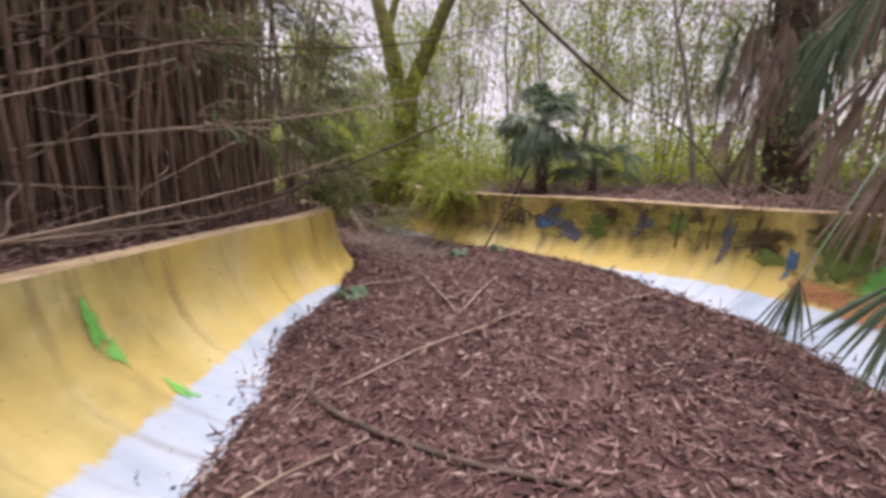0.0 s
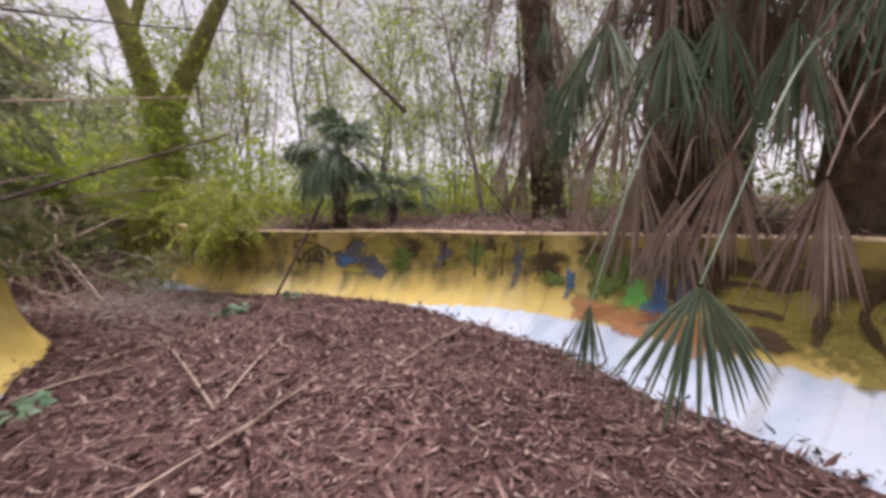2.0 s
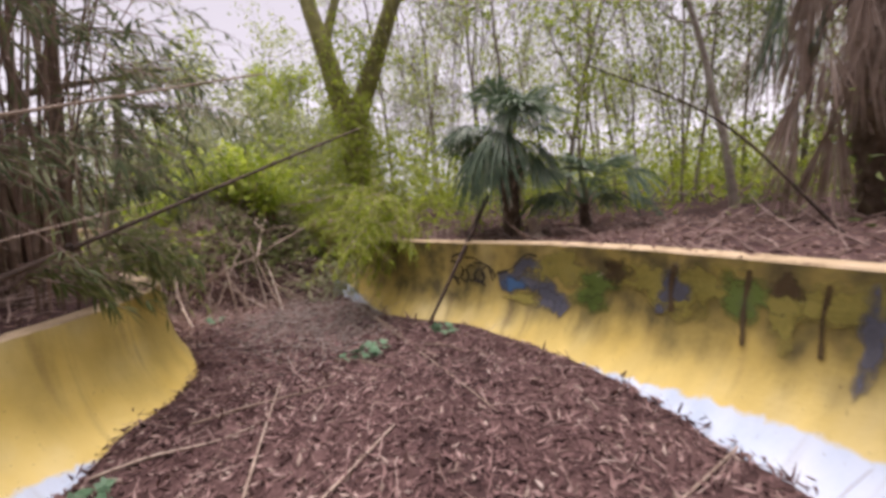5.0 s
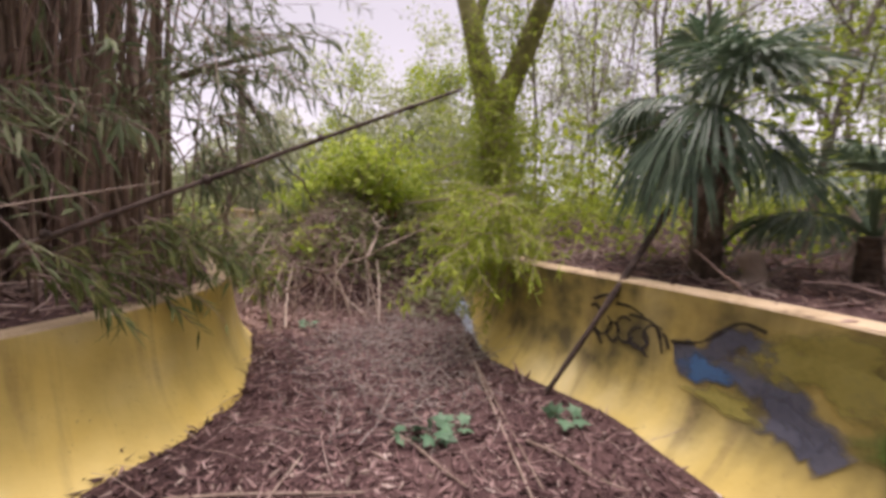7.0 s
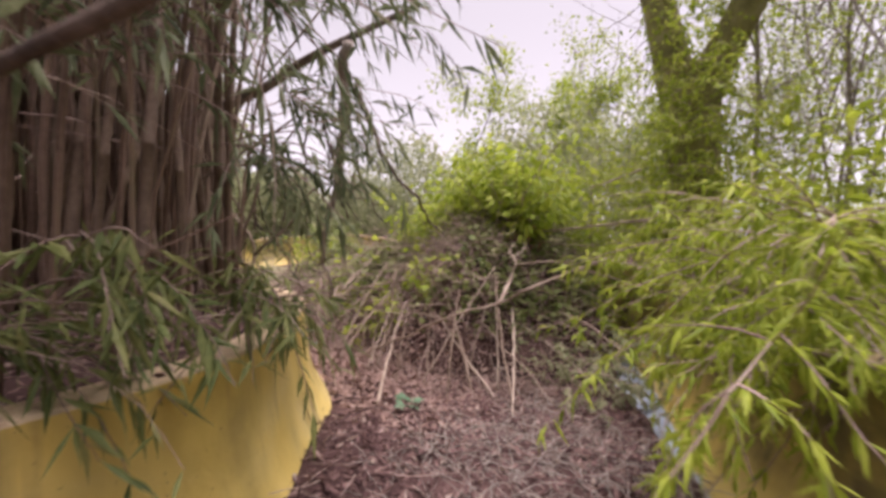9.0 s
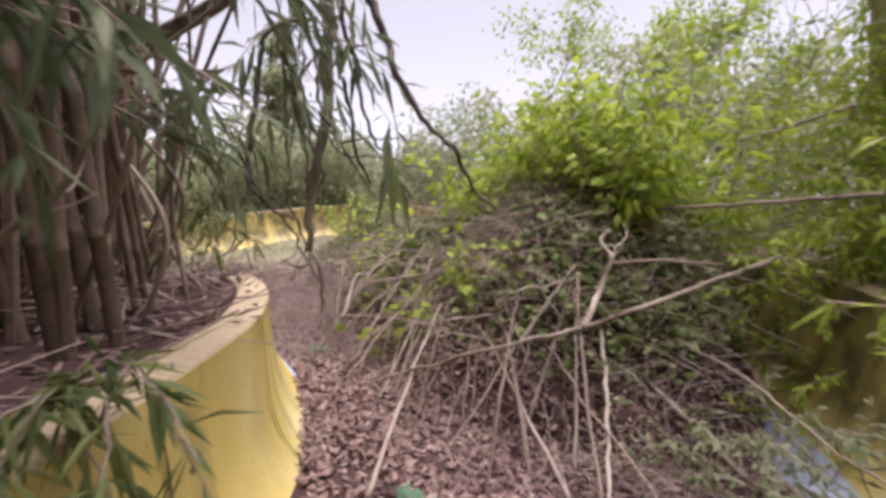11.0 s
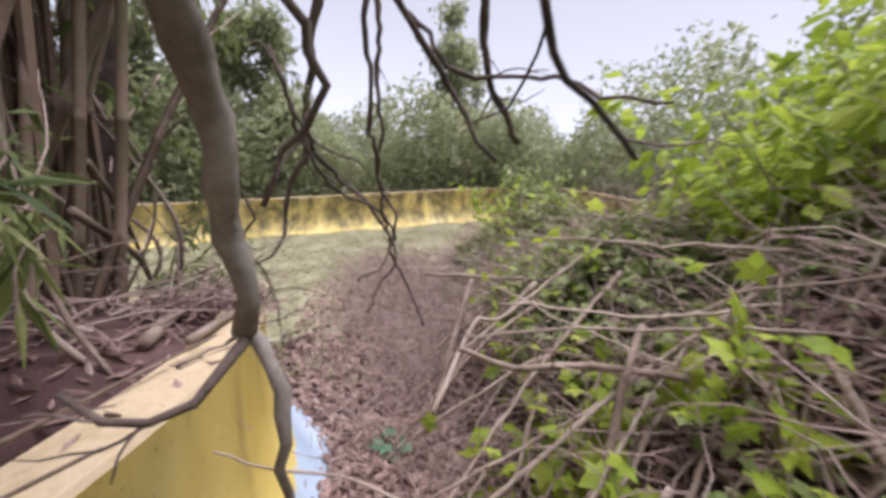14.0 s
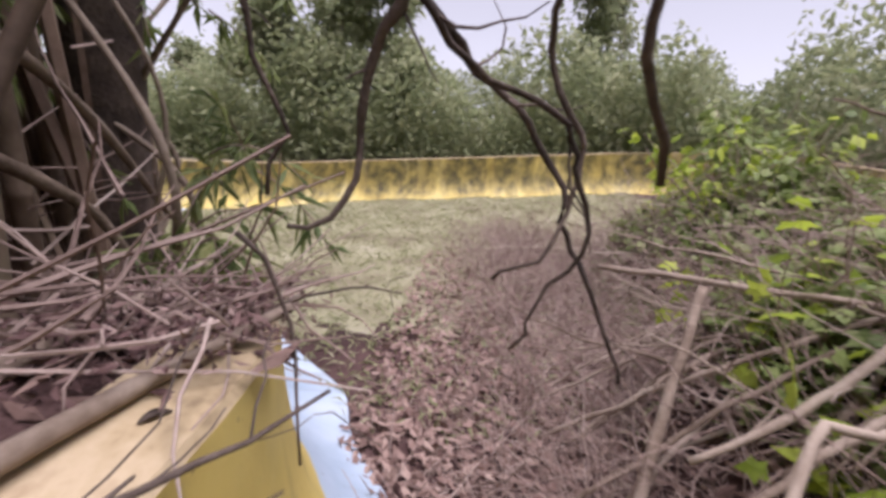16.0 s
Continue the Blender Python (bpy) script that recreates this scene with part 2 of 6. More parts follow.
# ---- mesh helpers ----
class Acc:
    """Gathers vertices and faces for one mesh."""

    def __init__(self):
        self.v, self.f, self.count = [], [], 0

    def add(self, verts, faces):
        self.v.append(np.asarray(verts, float))
        self.f.append(np.asarray(faces, int) + self.count)
        self.count += len(verts)

    def tube(self, pts, radii, sides=6, cap=True):
        pts = np.asarray(pts, float)
        k = len(pts)
        tan = np.gradient(pts, axis=0)
        tan /= np.linalg.norm(tan, axis=1)[:, None] + 1e-9
        ref = np.array((0.0, 0.0, 1.0)) if abs(tan[:, 2]).mean() < 0.8 else np.array((1.0, 0.0, 0.0))
        a = np.cross(tan, ref)
        a /= np.linalg.norm(a, axis=1)[:, None] + 1e-9
        b = np.cross(tan, a)
        ang = np.arange(sides) * 2 * np.pi / sides
        ring = a[:, None] * np.cos(ang)[None, :, None] + b[:, None] * np.sin(ang)[None, :, None]
        verts = (pts[:, None] + ring * np.asarray(radii, float)[:, None, None]).reshape(-1, 3)
        i, j = np.meshgrid(np.arange(k - 1), np.arange(sides), indexing="ij")
        q = np.stack([i * sides + j, i * sides + (j + 1) % sides, (i + 1) * sides + (j + 1) % sides, (i + 1) * sides + j], -1).reshape(-1, 4)
        if cap:
            verts = np.vstack([verts, pts[:1], pts[-1:]])
            e = k * sides
            jj = np.arange(sides)
            c0 = np.stack([(jj + 1) % sides, jj, jj * 0 + e, jj * 0 + e], -1)
            c1 = np.stack([(k - 1) * sides + jj, (k - 1) * sides + (jj + 1) % sides, jj * 0 + e + 1, jj * 0 + e + 1], -1)
            q = np.vstack([q, c0, c1])
        self.add(verts, q)

    def blades(self, p, d, length, width, fold=0.25, droop=0.25):
        """Folded leaves: base, two sides, tip; six corners each."""
        p, d = np.asarray(p, float), np.asarray(d, float)
        n = len(p)
        if not n:
            return
        length, width = np.broadcast_to(length, n)[:, None], np.broadcast_to(width, n)[:, None]
        d = d / (np.linalg.norm(d, axis=1)[:, None] + 1e-9)
        r = rng.normal(size=(n, 3)) * 0.6 + np.array((0, 0, 1.0))
        s = np.cross(d, r)
        s /= np.linalg.norm(s, axis=1)[:, None] + 1e-9
        up = np.cross(s, d)
        down = np.array((0, 0, -1.0))
        mid = p + d * length * 0.45 + down * length * droop * 0.2
        tip = p + d * length + down * length * droop
        v = np.stack([p, mid + s * width * 0.5 - up * width * fold, tip, mid - s * width * 0.5 - up * width * fold, mid], 1).reshape(-1, 3)
        o = (np.arange(n) * 5)[:, None]
        f = np.concatenate([o + np.array([[0, 1, 4, 4]]), o + np.array([[4, 1, 2, 2]]), o + np.array([[0, 4, 3, 3]]), o + np.array([[4, 2, 3, 3]])])
        self.add(v, f)

    def lobed(self, p, d, size, droop=0.2):
        """Broad leaves with five lobes, folded along the midrib."""
        p, d = np.asarray(p, float), unit(np.asarray(d, float))
        n = len(p)
        if not n:
            return
        size = np.broadcast_to(size, n)[:, None]
        side = unit(np.cross(d, rng.normal(size=(n, 3)) * 0.5 + np.array((0, 0, 1.0))))
        up = np.cross(side, d)
        half = ((0.02, 0.12), (-0.06, 0.4), (0.26, 0.3), (0.42, 0.56), (0.6, 0.24))
        shape = [(0.35, 0.0, 0.0), (0.0, 0.0, 0.0)] + [(u, v, -0.22 * v) for u, v in half] + [(1.0, 0.0, -droop)] + [(u, -v, -0.22 * v) for u, v in half[::-1]]
        v = np.stack([p + (d * u + side * w + up * h) * size for u, w, h in shape], 1).reshape(-1, 3)
        m = len(shape)
        ring = list(range(1, m))
        tri = np.array([(0, a, b, b) for a, b in zip(ring, ring[1:] + ring[:1])])
        self.add(v, ((np.arange(n) * m)[:, None, None] + tri[None]).reshape(-1, 4))

    def mesh(self, name, mat, smooth=False):
        me = bpy.data.meshes.new(name)
        v, f = np.vstack(self.v), np.vstack(self.f)
        tri = f[:, 2] == f[:, 3]
        loops = np.concatenate([f[~tri].ravel(), f[tri][:, :3].ravel()])
        sizes = np.concatenate([np.full((~tri).sum(), 4), np.full(tri.sum(), 3)])
        me.vertices.add(len(v))
        me.vertices.foreach_set("co", v.ravel())
        me.loops.add(len(loops))
        me.loops.foreach_set("vertex_index", loops.astype(np.int32))
        me.polygons.add(len(sizes))
        me.polygons.foreach_set("loop_start", np.concatenate([[0], np.cumsum(sizes)[:-1]]).astype(np.int32))
        me.polygons.foreach_set("use_smooth", np.full(len(sizes), smooth))
        me.update(calc_edges=True)
        me.validate()
        me.materials.append(mat)
        return me

    def part(self, name, mat, parent=None, label="", smooth=False):
        ob = new(name, self.mesh(name, mat, smooth))
        ob.parent = parent
        return tagged(ob, label)


rng = np.random.default_rng(7)


def unit(v):
    return v / (np.linalg.norm(v, axis=-1, keepdims=True) + 1e-9)


def curve(pts, step=0.1):
    """A smooth line (Catmull-Rom) through the given corners, in even steps."""
    p = np.asarray(pts, float)
    p = np.vstack([2 * p[0] - p[1], p, 2 * p[-1] - p[-2]])
    out = []
    for k in range(1, len(p) - 2):
        t = np.linspace(0, 1, max(2, int(np.linalg.norm(p[k + 1] - p[k]) / 0.03)), endpoint=False)[:, None]
        a, b, c, d = p[k - 1], p[k], p[k + 1], p[k + 2]
        out.append(0.5 * (2 * b + (c - a) * t + (2 * a - 5 * b + 4 * c - d) * t**2 + (3 * b - a - 3 * c + d) * t**3))
    out = np.vstack(out + [p[-2:-1]])
    s = np.concatenate([[0], np.cumsum(np.linalg.norm(np.diff(out, axis=0), axis=1))])
    at = np.linspace(0, s[-1], max(2, int(s[-1] / step) + 1))
    return np.stack([np.interp(at, s, out[:, k]) for k in range(p.shape[1])], 1)


# ---- plan: a water channel bending to the left ----
# x, y, top height, spread of the foot, height of the white band, height of the base
INNER = [(-2.35, -6, 0.97, 0.95, 0.1, 0), (-2.35, -2, 0.97, 0.95, 0.1, 0), (-2.32, 0, 0.97, 0.95, 0.1, 0), (-2.27, 1.5, 0.96, 0.9, 0.1, 0), (-2.15, 2.5, 0.95, 0.85, 0.11, 0),
         (-1.98, 3.5, 0.95, 0.75, 0.14, 0), (-1.72, 4.4, 0.96, 0.6, 0.15, 0), (-1.56, 5.1, 0.98, 0.5, 0.02, 0), (-1.6, 5.7, 1, 0.45, -0.1, 0), (-1.8, 6.1, 1, 0.4, -0.1, 0),
         (-2.15, 6.45, 1, 0.38, 0, 0), (-2.7, 6.85, 1, 0.36, -0.05, 0), (-3.1, 7.08, 1, 0.36, -0.02, 0), (-3.6, 7.25, 1, 0.4, -0.05, 0), (-4.2, 7.35, 0.98, 0.48, 0.22, 0), (-4.65, 7.33, 0.97, 0.48, 0.3, 0),
         (-4.98, 7.17, 0.88, 0.5, 0.34, 0), (-5.35, 6.85, 0.68, 0.5, 0.34, 0), (-5.8, 6.4, 0.6, 0.5, 0.34, 0), (-6.3, 5.6, 0.7, 0.5, 0.4, 0), (-6.6, 4.3, 0.85, 0.5, 0.4, 0), (-6.7, 2, 0.85, 0.5, 0.4, 0), (-6.7, -3, 0.85, 0.5, 0.4, 0)]
OUTER = [(3.95, -6, 1.19, 1, 0.36, 0), (3.9, -2, 1.19, 1, 0.36, 0), (3.85, 0, 1.19, 1, 0.36, 0), (3.75, 1.5, 1.18, 1, 0.36, 0), (3.65, 2.5, 1.14, 0.95, 0.33, 0), (3.5, 3.5, 1.1, 0.9, 0.28, 0),
         (3.2, 4.5, 1.06, 0.8, 0.22, 0), (2.7, 5.5, 1.05, 0.7, 0.12, 0), (2.1, 6.35, 1.04, 0.55, 0.05, 0), (1.4, 7.05, 1.03, 0.5, 0.02, 0), (0.75, 7.5, 1.04, 0.5, 0.05, 0), (0.2, 8, 1.05, 0.5, 0.08, 0),
         (-0.35, 9, 1.06, 0.55, 0.05, -0.2), (-0.95, 10.3, 1.12, 0.6, 0, -0.35), (-1.75, 11.4, 1.2, 0.6, 0, -0.35), (-3, 12.3, 1.2, 0.5, 0.1, -0.2), (-6, 13.6, 1.25, 0.5, 0.2, 0), (-10, 14.4, 1.5, 0.4, 0.4, 0.5),
         (-13.5, 14.2, 1.75, 0.4, 0.6, 0.75), (-15.4, 12.4, 1.6, 0.4, 0.4, 0.6), (-15.4, 10.9, 1.43, 0.4, 0.2, 0.43), (-15.1, 8.7, 1.17, 0.4, -0.06, 0.17), (-14.8, 4.5, 0.67, 0.4, -0.56, -0.33), (-14.6, 1.5, 0.35, 0.4, -0.88, -0.65), (-14.4, -3, 0.1, 0.4, -1.1, -0.9)]
inner, outer = curve(INNER), curve(OUTER)
PROFILE = [(-0.20, -0.6), (-0.20, -0.012), (-0.188, 0.0), (-0.012, 0.0), (0.0, -0.014)]
FACE = [(0.02, 0.82), (0.07, 0.62), (0.14, 0.46), (0.26, 0.32), (0.42, 0.2), (0.62, 0.1), (0.85, 0.02), (1.1, -0.04), (1.5, -0.12), (2.2, -0.3)]


def wall_point(line, side, k, off, z):
    t = unit(line[min(k + 1, len(line) - 1), :2] - line[max(k - 1, 0), :2])
    nrm = np.array((t[1], -t[0])) * side
    return (*(line[k, :2] + nrm * off), z)


def channel_wall(name, line, side, label, paint):
    """The face, foot and coping of one bank, swept along its line; side +1: the channel is to the right."""
    verts, uvs, rows = [], [], len(PROFILE) + len(FACE)
    for k in range(len(line)):
        top, spread, band, base = line[k, 2:6]
        for o, dz in PROFILE:
            verts.append(wall_point(line, side, k, o, top + dz))
            uvs.append((k * 0.1, top + dz - band))
        for o, h in FACE:
            z = base + (h * (top - base) if h > 0 else h)
            verts.append(wall_point(line, side, k, o * spread, z))
            uvs.append((k * 0.1, z - band))
    root = new(name)
    tagged(root, label, "wall", kind="structure")
    for part_name, first, last, mat in (("coping", 0, 4, COPING), ("painted_face", 4, rows - 1, paint)):
        me = bpy.data.meshes.new(part_name)
        faces = []
        for k in range(len(line) - 1):
            for j in range(first, last):
                a = k * rows + j
                q = (a, a + 1, a + rows + 1, a + rows)
                faces.append(q if side < 0 else q[::-1])
        me.from_pydata(verts, [], faces)
        uv = me.uv_layers.new(name="uv")
        for lp in me.loops:
            uv.data[lp.index].uv = uvs[lp.vertex_index]
        me.polygons.foreach_set("use_smooth", [part_name == "painted_face"] * len(me.polygons))
        me.materials.append(mat)
        ob = new(part_name, me)
        ob.parent = root
    return root


channel_wall("wall_inner", inner, 1, "low curved channel wall in faded yellow paint with white foot", YELLOW)
channel_wall("wall_outer", outer, -1, "long curved yellow channel wall with mildew, graffiti and white foot", MILDEW_SHADED)

POLY = np.vstack([inner[:, :2], outer[::-1, :2]])
POLY_X, POLY_Y = POLY[:, 0].copy(), POLY[:, 1].copy()
POLY_X2, POLY_Y2 = np.roll(POLY_X, -1), np.roll(POLY_Y, -1)


def inside(x, y):
    x, y = np.ravel(x), np.ravel(y)
    res = np.zeros(len(x), bool)
    x1, y1, x2, y2 = POLY_X, POLY_Y, POLY_X2, POLY_Y2
    if len(x) < 200:
        dy = np.where(y2 == y1, 1e-9, y2 - y1)
        hit = ((y1 > y[:, None]) != (y2 > y[:, None])) & (x[:, None] < (x2 - x1) * (y[:, None] - y1) / dy + x1)
        return hit.sum(1) % 2 == 1
    for a, b, c, d in zip(x1, y1, x2, y2):
        if b != d:
            res ^= ((b > y) != (d > y)) & (x < (c - a) * (y - b) / (d - b) + a)
    return res


def near(x, y, line):
    x, y = np.ravel(x), np.ravel(y)
    if len(x) < 200:
        d = (x[:, None] - line[None, :, 0]) ** 2 + (y[:, None] - line[None, :, 1]) ** 2
        return np.sqrt(d.min(1)), d.argmin(1)
    best, idx = np.full(len(x), 1e9), np.zeros(len(x), int)
    for k in range(0, len(line), 2):
        d = (x - line[k, 0]) ** 2 + (y - line[k, 1]) ** 2
        m = d < best
        best[m], idx[m] = d[m], k
    return np.sqrt(best), idx


def ripple(x, y, s, seed=0.0):
    return (np.sin(x * s + seed + 1.7 * np.sin(y * s * 0.7 + seed)) + np.sin(y * s * 1.3 - seed * 2 + 1.3 * np.sin(x * s * 0.9)) + np.sin((x + y) * s * 0.6 + seed * 3)) / 3


def pile_height(x, y):
    """The heap of cut branches in the channel."""
    h = np.zeros_like(x)
    for cx, cy, rx, ry, top in ((-3.3, 10.5, 1.75, 2.05, 1.75), (-5.2, 10.4, 2.0, 1.9, 1.35), (-7.6, 10.6, 2.2, 1.7, 1.1)):
        d = ((x - cx) / rx) ** 2 + ((y - cy) / ry) ** 2
        h = np.maximum(h, top * np.clip(1 - d, 0, None))
    return h


def ground_height(x, y):
    shape = np.shape(x)
    x, y = np.ravel(np.asarray(x, float)), np.ravel(np.asarray(y, float))
    ins = inside(x, y)
    di, ii = near(x, y, inner)
    do, io = near(x, y, outer)
    ins |= np.minimum(di, do) < 0.12
    mulch = 0.05 + 0.10 * np.exp(-((x - 0.8) ** 2 / 2.5 + (y - 4.5) ** 2 / 5)) + 0.025 * ripple(x, y, 2.1) + 0.012 * ripple(x, y, 7.0, 2.0)
    mulch += 0.03 * ripple(x, y, 3.5, 1.0) * (y > 6)
    mulch -= 0.32 * np.clip((y - 8.2) / 2.2, 0, 1) * np.clip((x + 2.6) / 1.0, 0, 1)
    mulch -= 0.10 * np.clip((-4.0 - x) / 3.0, 0, 1)
    mulch -= 0.09 * np.clip((-0.6 - x) / 0.6, 0, 1) * np.clip((4.0 - y) / 1.5, 0, 1)
    # litter banked against the inner wall round its bend
    drift = np.exp(-((di / 0.6) ** 2))
    mulch += drift * 0.09 * np.clip((y - 4.3) / 0.6, 0, 1) * np.clip((x + 5.0) / 0.5, 0, 1)
    mulch += 0.12 * np.exp(-((x + 1.85) ** 2 + (y - 6.6) ** 2) / 0.4) * (di < 1.2)
    tilt = np.clip((-6.0 - x) / 6.0, 0, 1)
    mulch += tilt * 0.118 * np.clip(y - 7.4, -8, 7)
    mulch += pile_height(x, y)
    bank_o = outer[io, 2] - 0.05 + 0.03 * np.clip(do, 0, 12) + 0.04 * ripple(x, y, 1.7)
    bank_i = inner[ii, 2] - 0.05 + 0.05 * np.clip(di, 0, 5) + 0.2 * np.clip((-3.4 - x) / 1.0, 0, 1) * np.clip(di - 0.25, 0, 0.8) + 0.05 * ripple(x, y, 2.0, 3.0)
    z = np.where(ins, mulch, np.where(di < do, bank_i, bank_o))
    return z.reshape(shape)


def build_ground():
    ax = np.unique(np.concatenate([np.linspace(-400, -22, 10), np.arange(-22, 9, 0.11), np.linspace(9, 400, 12)]))
    ay = np.unique(np.concatenate([np.linspace(-400, -8, 10), np.arange(-8, 18, 0.11), np.linspace(18, 400, 12)]))
    gx, gy = np.meshgrid(ax, ay, indexing="ij")
    gz = ground_height(gx, gy)
    a = Acc()
    nx, ny = gx.shape
    i, j = np.meshgrid(np.arange(nx - 1), np.arange(ny - 1), indexing="ij")
    q = np.stack([i * ny + j, (i + 1) * ny + j, (i + 1) * ny + j + 1, i * ny + j + 1], -1).reshape(-1, 4)
    a.add(np.stack([gx, gy, gz], -1).reshape(-1, 3), q)
    ob = a.part("ground", SOIL, smooth=True)
    tagged(ob, "dark brown mulch and leaf litter filling channel and banks", "ground", kind="structure")
    ob.data.materials.append(TURF)
    cx = (gx[:-1, :-1] + gx[1:, 1:]) / 2
    cy = (gy[:-1, :-1] + gy[1:, 1:]) / 2
    edge = cx + 0.7 * ripple(cx, cy, 1.9) + 0.4 * ripple(cx, cy, 6.0, 2.0) + rng.normal(size=cx.shape) * 0.25
    ob.data.polygons.foreach_set("material_index", ((edge < -6.6) & (edge > -15.6) & (cy < 12)).ravel().astype(np.int32))


build_ground()


# ---- vegetation builders ----
def wander(start, direction, length, steps=8, bend=0.15, sag=0.0):
    """A crooked line of the given length."""
    p, d = np.array(start, float), unit(np.array(direction, float))
    out = [p.copy()]
    for k in range(steps):
        d = unit(d + rng.normal(size=3) * bend + np.array((0, 0, -sag)))
        p = p + d * length / steps
        out.append(p.copy())
    return np.array(out)


def along(line, n):
    """n random places on a line, with its direction there."""
    k = rng.integers(0, len(line) - 1, n)
    f = rng.random(n)[:, None]
    return line[k] * (1 - f) + line[k + 1] * f, unit(line[k + 1] - line[k])


def drop(x, y):
    return float(ground_height(np.array([x]), np.array([y]))[0])


def thing(name, label, category, group="", at=(0, 0, 0)):
    ob = new(name)
    ob.location = at
    return tagged(ob, label, category, group)


def stuff(acc, name, mat, label, category, smooth=False):
    ob = acc.part(name, mat, None, label, smooth)
    return tagged(ob, label, category, kind="stuff")


# ---- bamboo grove on the inner bank ----
def culm_mesh(height, radius, lean):
    a = Acc()
    n = 15
    t = np.linspace(0, 1, n)
    bend = lean * t**1.8
    ph = rng.uniform(0, 6)
    pts = np.stack([bend * np.cos(ph) + 0.03 * np.sin(t * 5 + ph), bend * np.sin(ph) + 0.03 * np.cos(t * 4 + ph), t * height - 0.1], 1)
    # joints: doubled rings, slightly proud
    line, rad = [], []
    for k in range(n):
        r = radius * (1 - 0.65 * t[k])
        up = np.array((0, 0, 0.012))
        line += [pts[k] - up, pts[k], pts[k] + up]
        rad += [r, r * 1.18, r]
    a.tube(line, rad, 6)
    return a.mesh("culm", CULM, True)


CULM_MESHES = [culm_mesh(h, r, l) for h, r, l in ((7.5, 0.026, 1.0), (6.5, 0.02, 0.7), (8.0, 0.032, 0.5), (5.5, 0.015, 1.1), (7.0, 0.022, 1.6), (6.0, 0.018, 0.3))]


def bank_place(dmin, dmax, ylo, yhi):
    """A place behind the inner wall."""
    while True:
        k = rng.integers(0, len(inner))
        if not ylo <= inner[k, 1] <= yhi:
            continue
        x, y, _ = wall_point(inner, 1, k, -rng.uniform(dmin, dmax), 0)
        d, _ = near(np.array([x]), np.array([y]), inner)
        if d[0] >= dmin * 0.95 and not inside(np.array([x]), np.array([y]))[0]:
            return x, y


def bamboo(count):
    for k in range(count):
        x, y = bank_place(0.4, 1.9, -2.5, 7.3)
        if x < -7.2:
            continue
        ob = new("bamboo_culm", CULM_MESHES[int(rng.integers(0, 6))])
        ob.matrix_world = pose(x, y, drop(x, y), rng.normal(0, 4), rng.normal(3, 4), rng.uniform(0, 360))
        tagged(ob, "thin brown-green bamboo culm rooted behind yellow wall", "bamboo", "bamboo grove")


bamboo(250)


def clump(count):
    """The dense stand at the second bend."""
    n = 0
    while n < count:
        x, y = rng.uniform(-5.7, -3.3), rng.uniform(4.2, 6.75)
        d, _ = near(np.array([x]), np.array([y]), inner)
        if d[0] < 0.4 or inside(np.array([x]), np.array([y]))[0]:
            continue
        ob = new("bamboo_culm", CULM_MESHES[int(rng.integers(0, 6))])
        ob.matrix_world = pose(x, y, drop(x, y), rng.normal(0, 7), rng.normal(0, 7), rng.uniform(0, 360))
        tagged(ob, "thin brown-green bamboo culm rooted behind yellow wall", "bamboo", "bamboo grove")
        n += 1


clump(90)


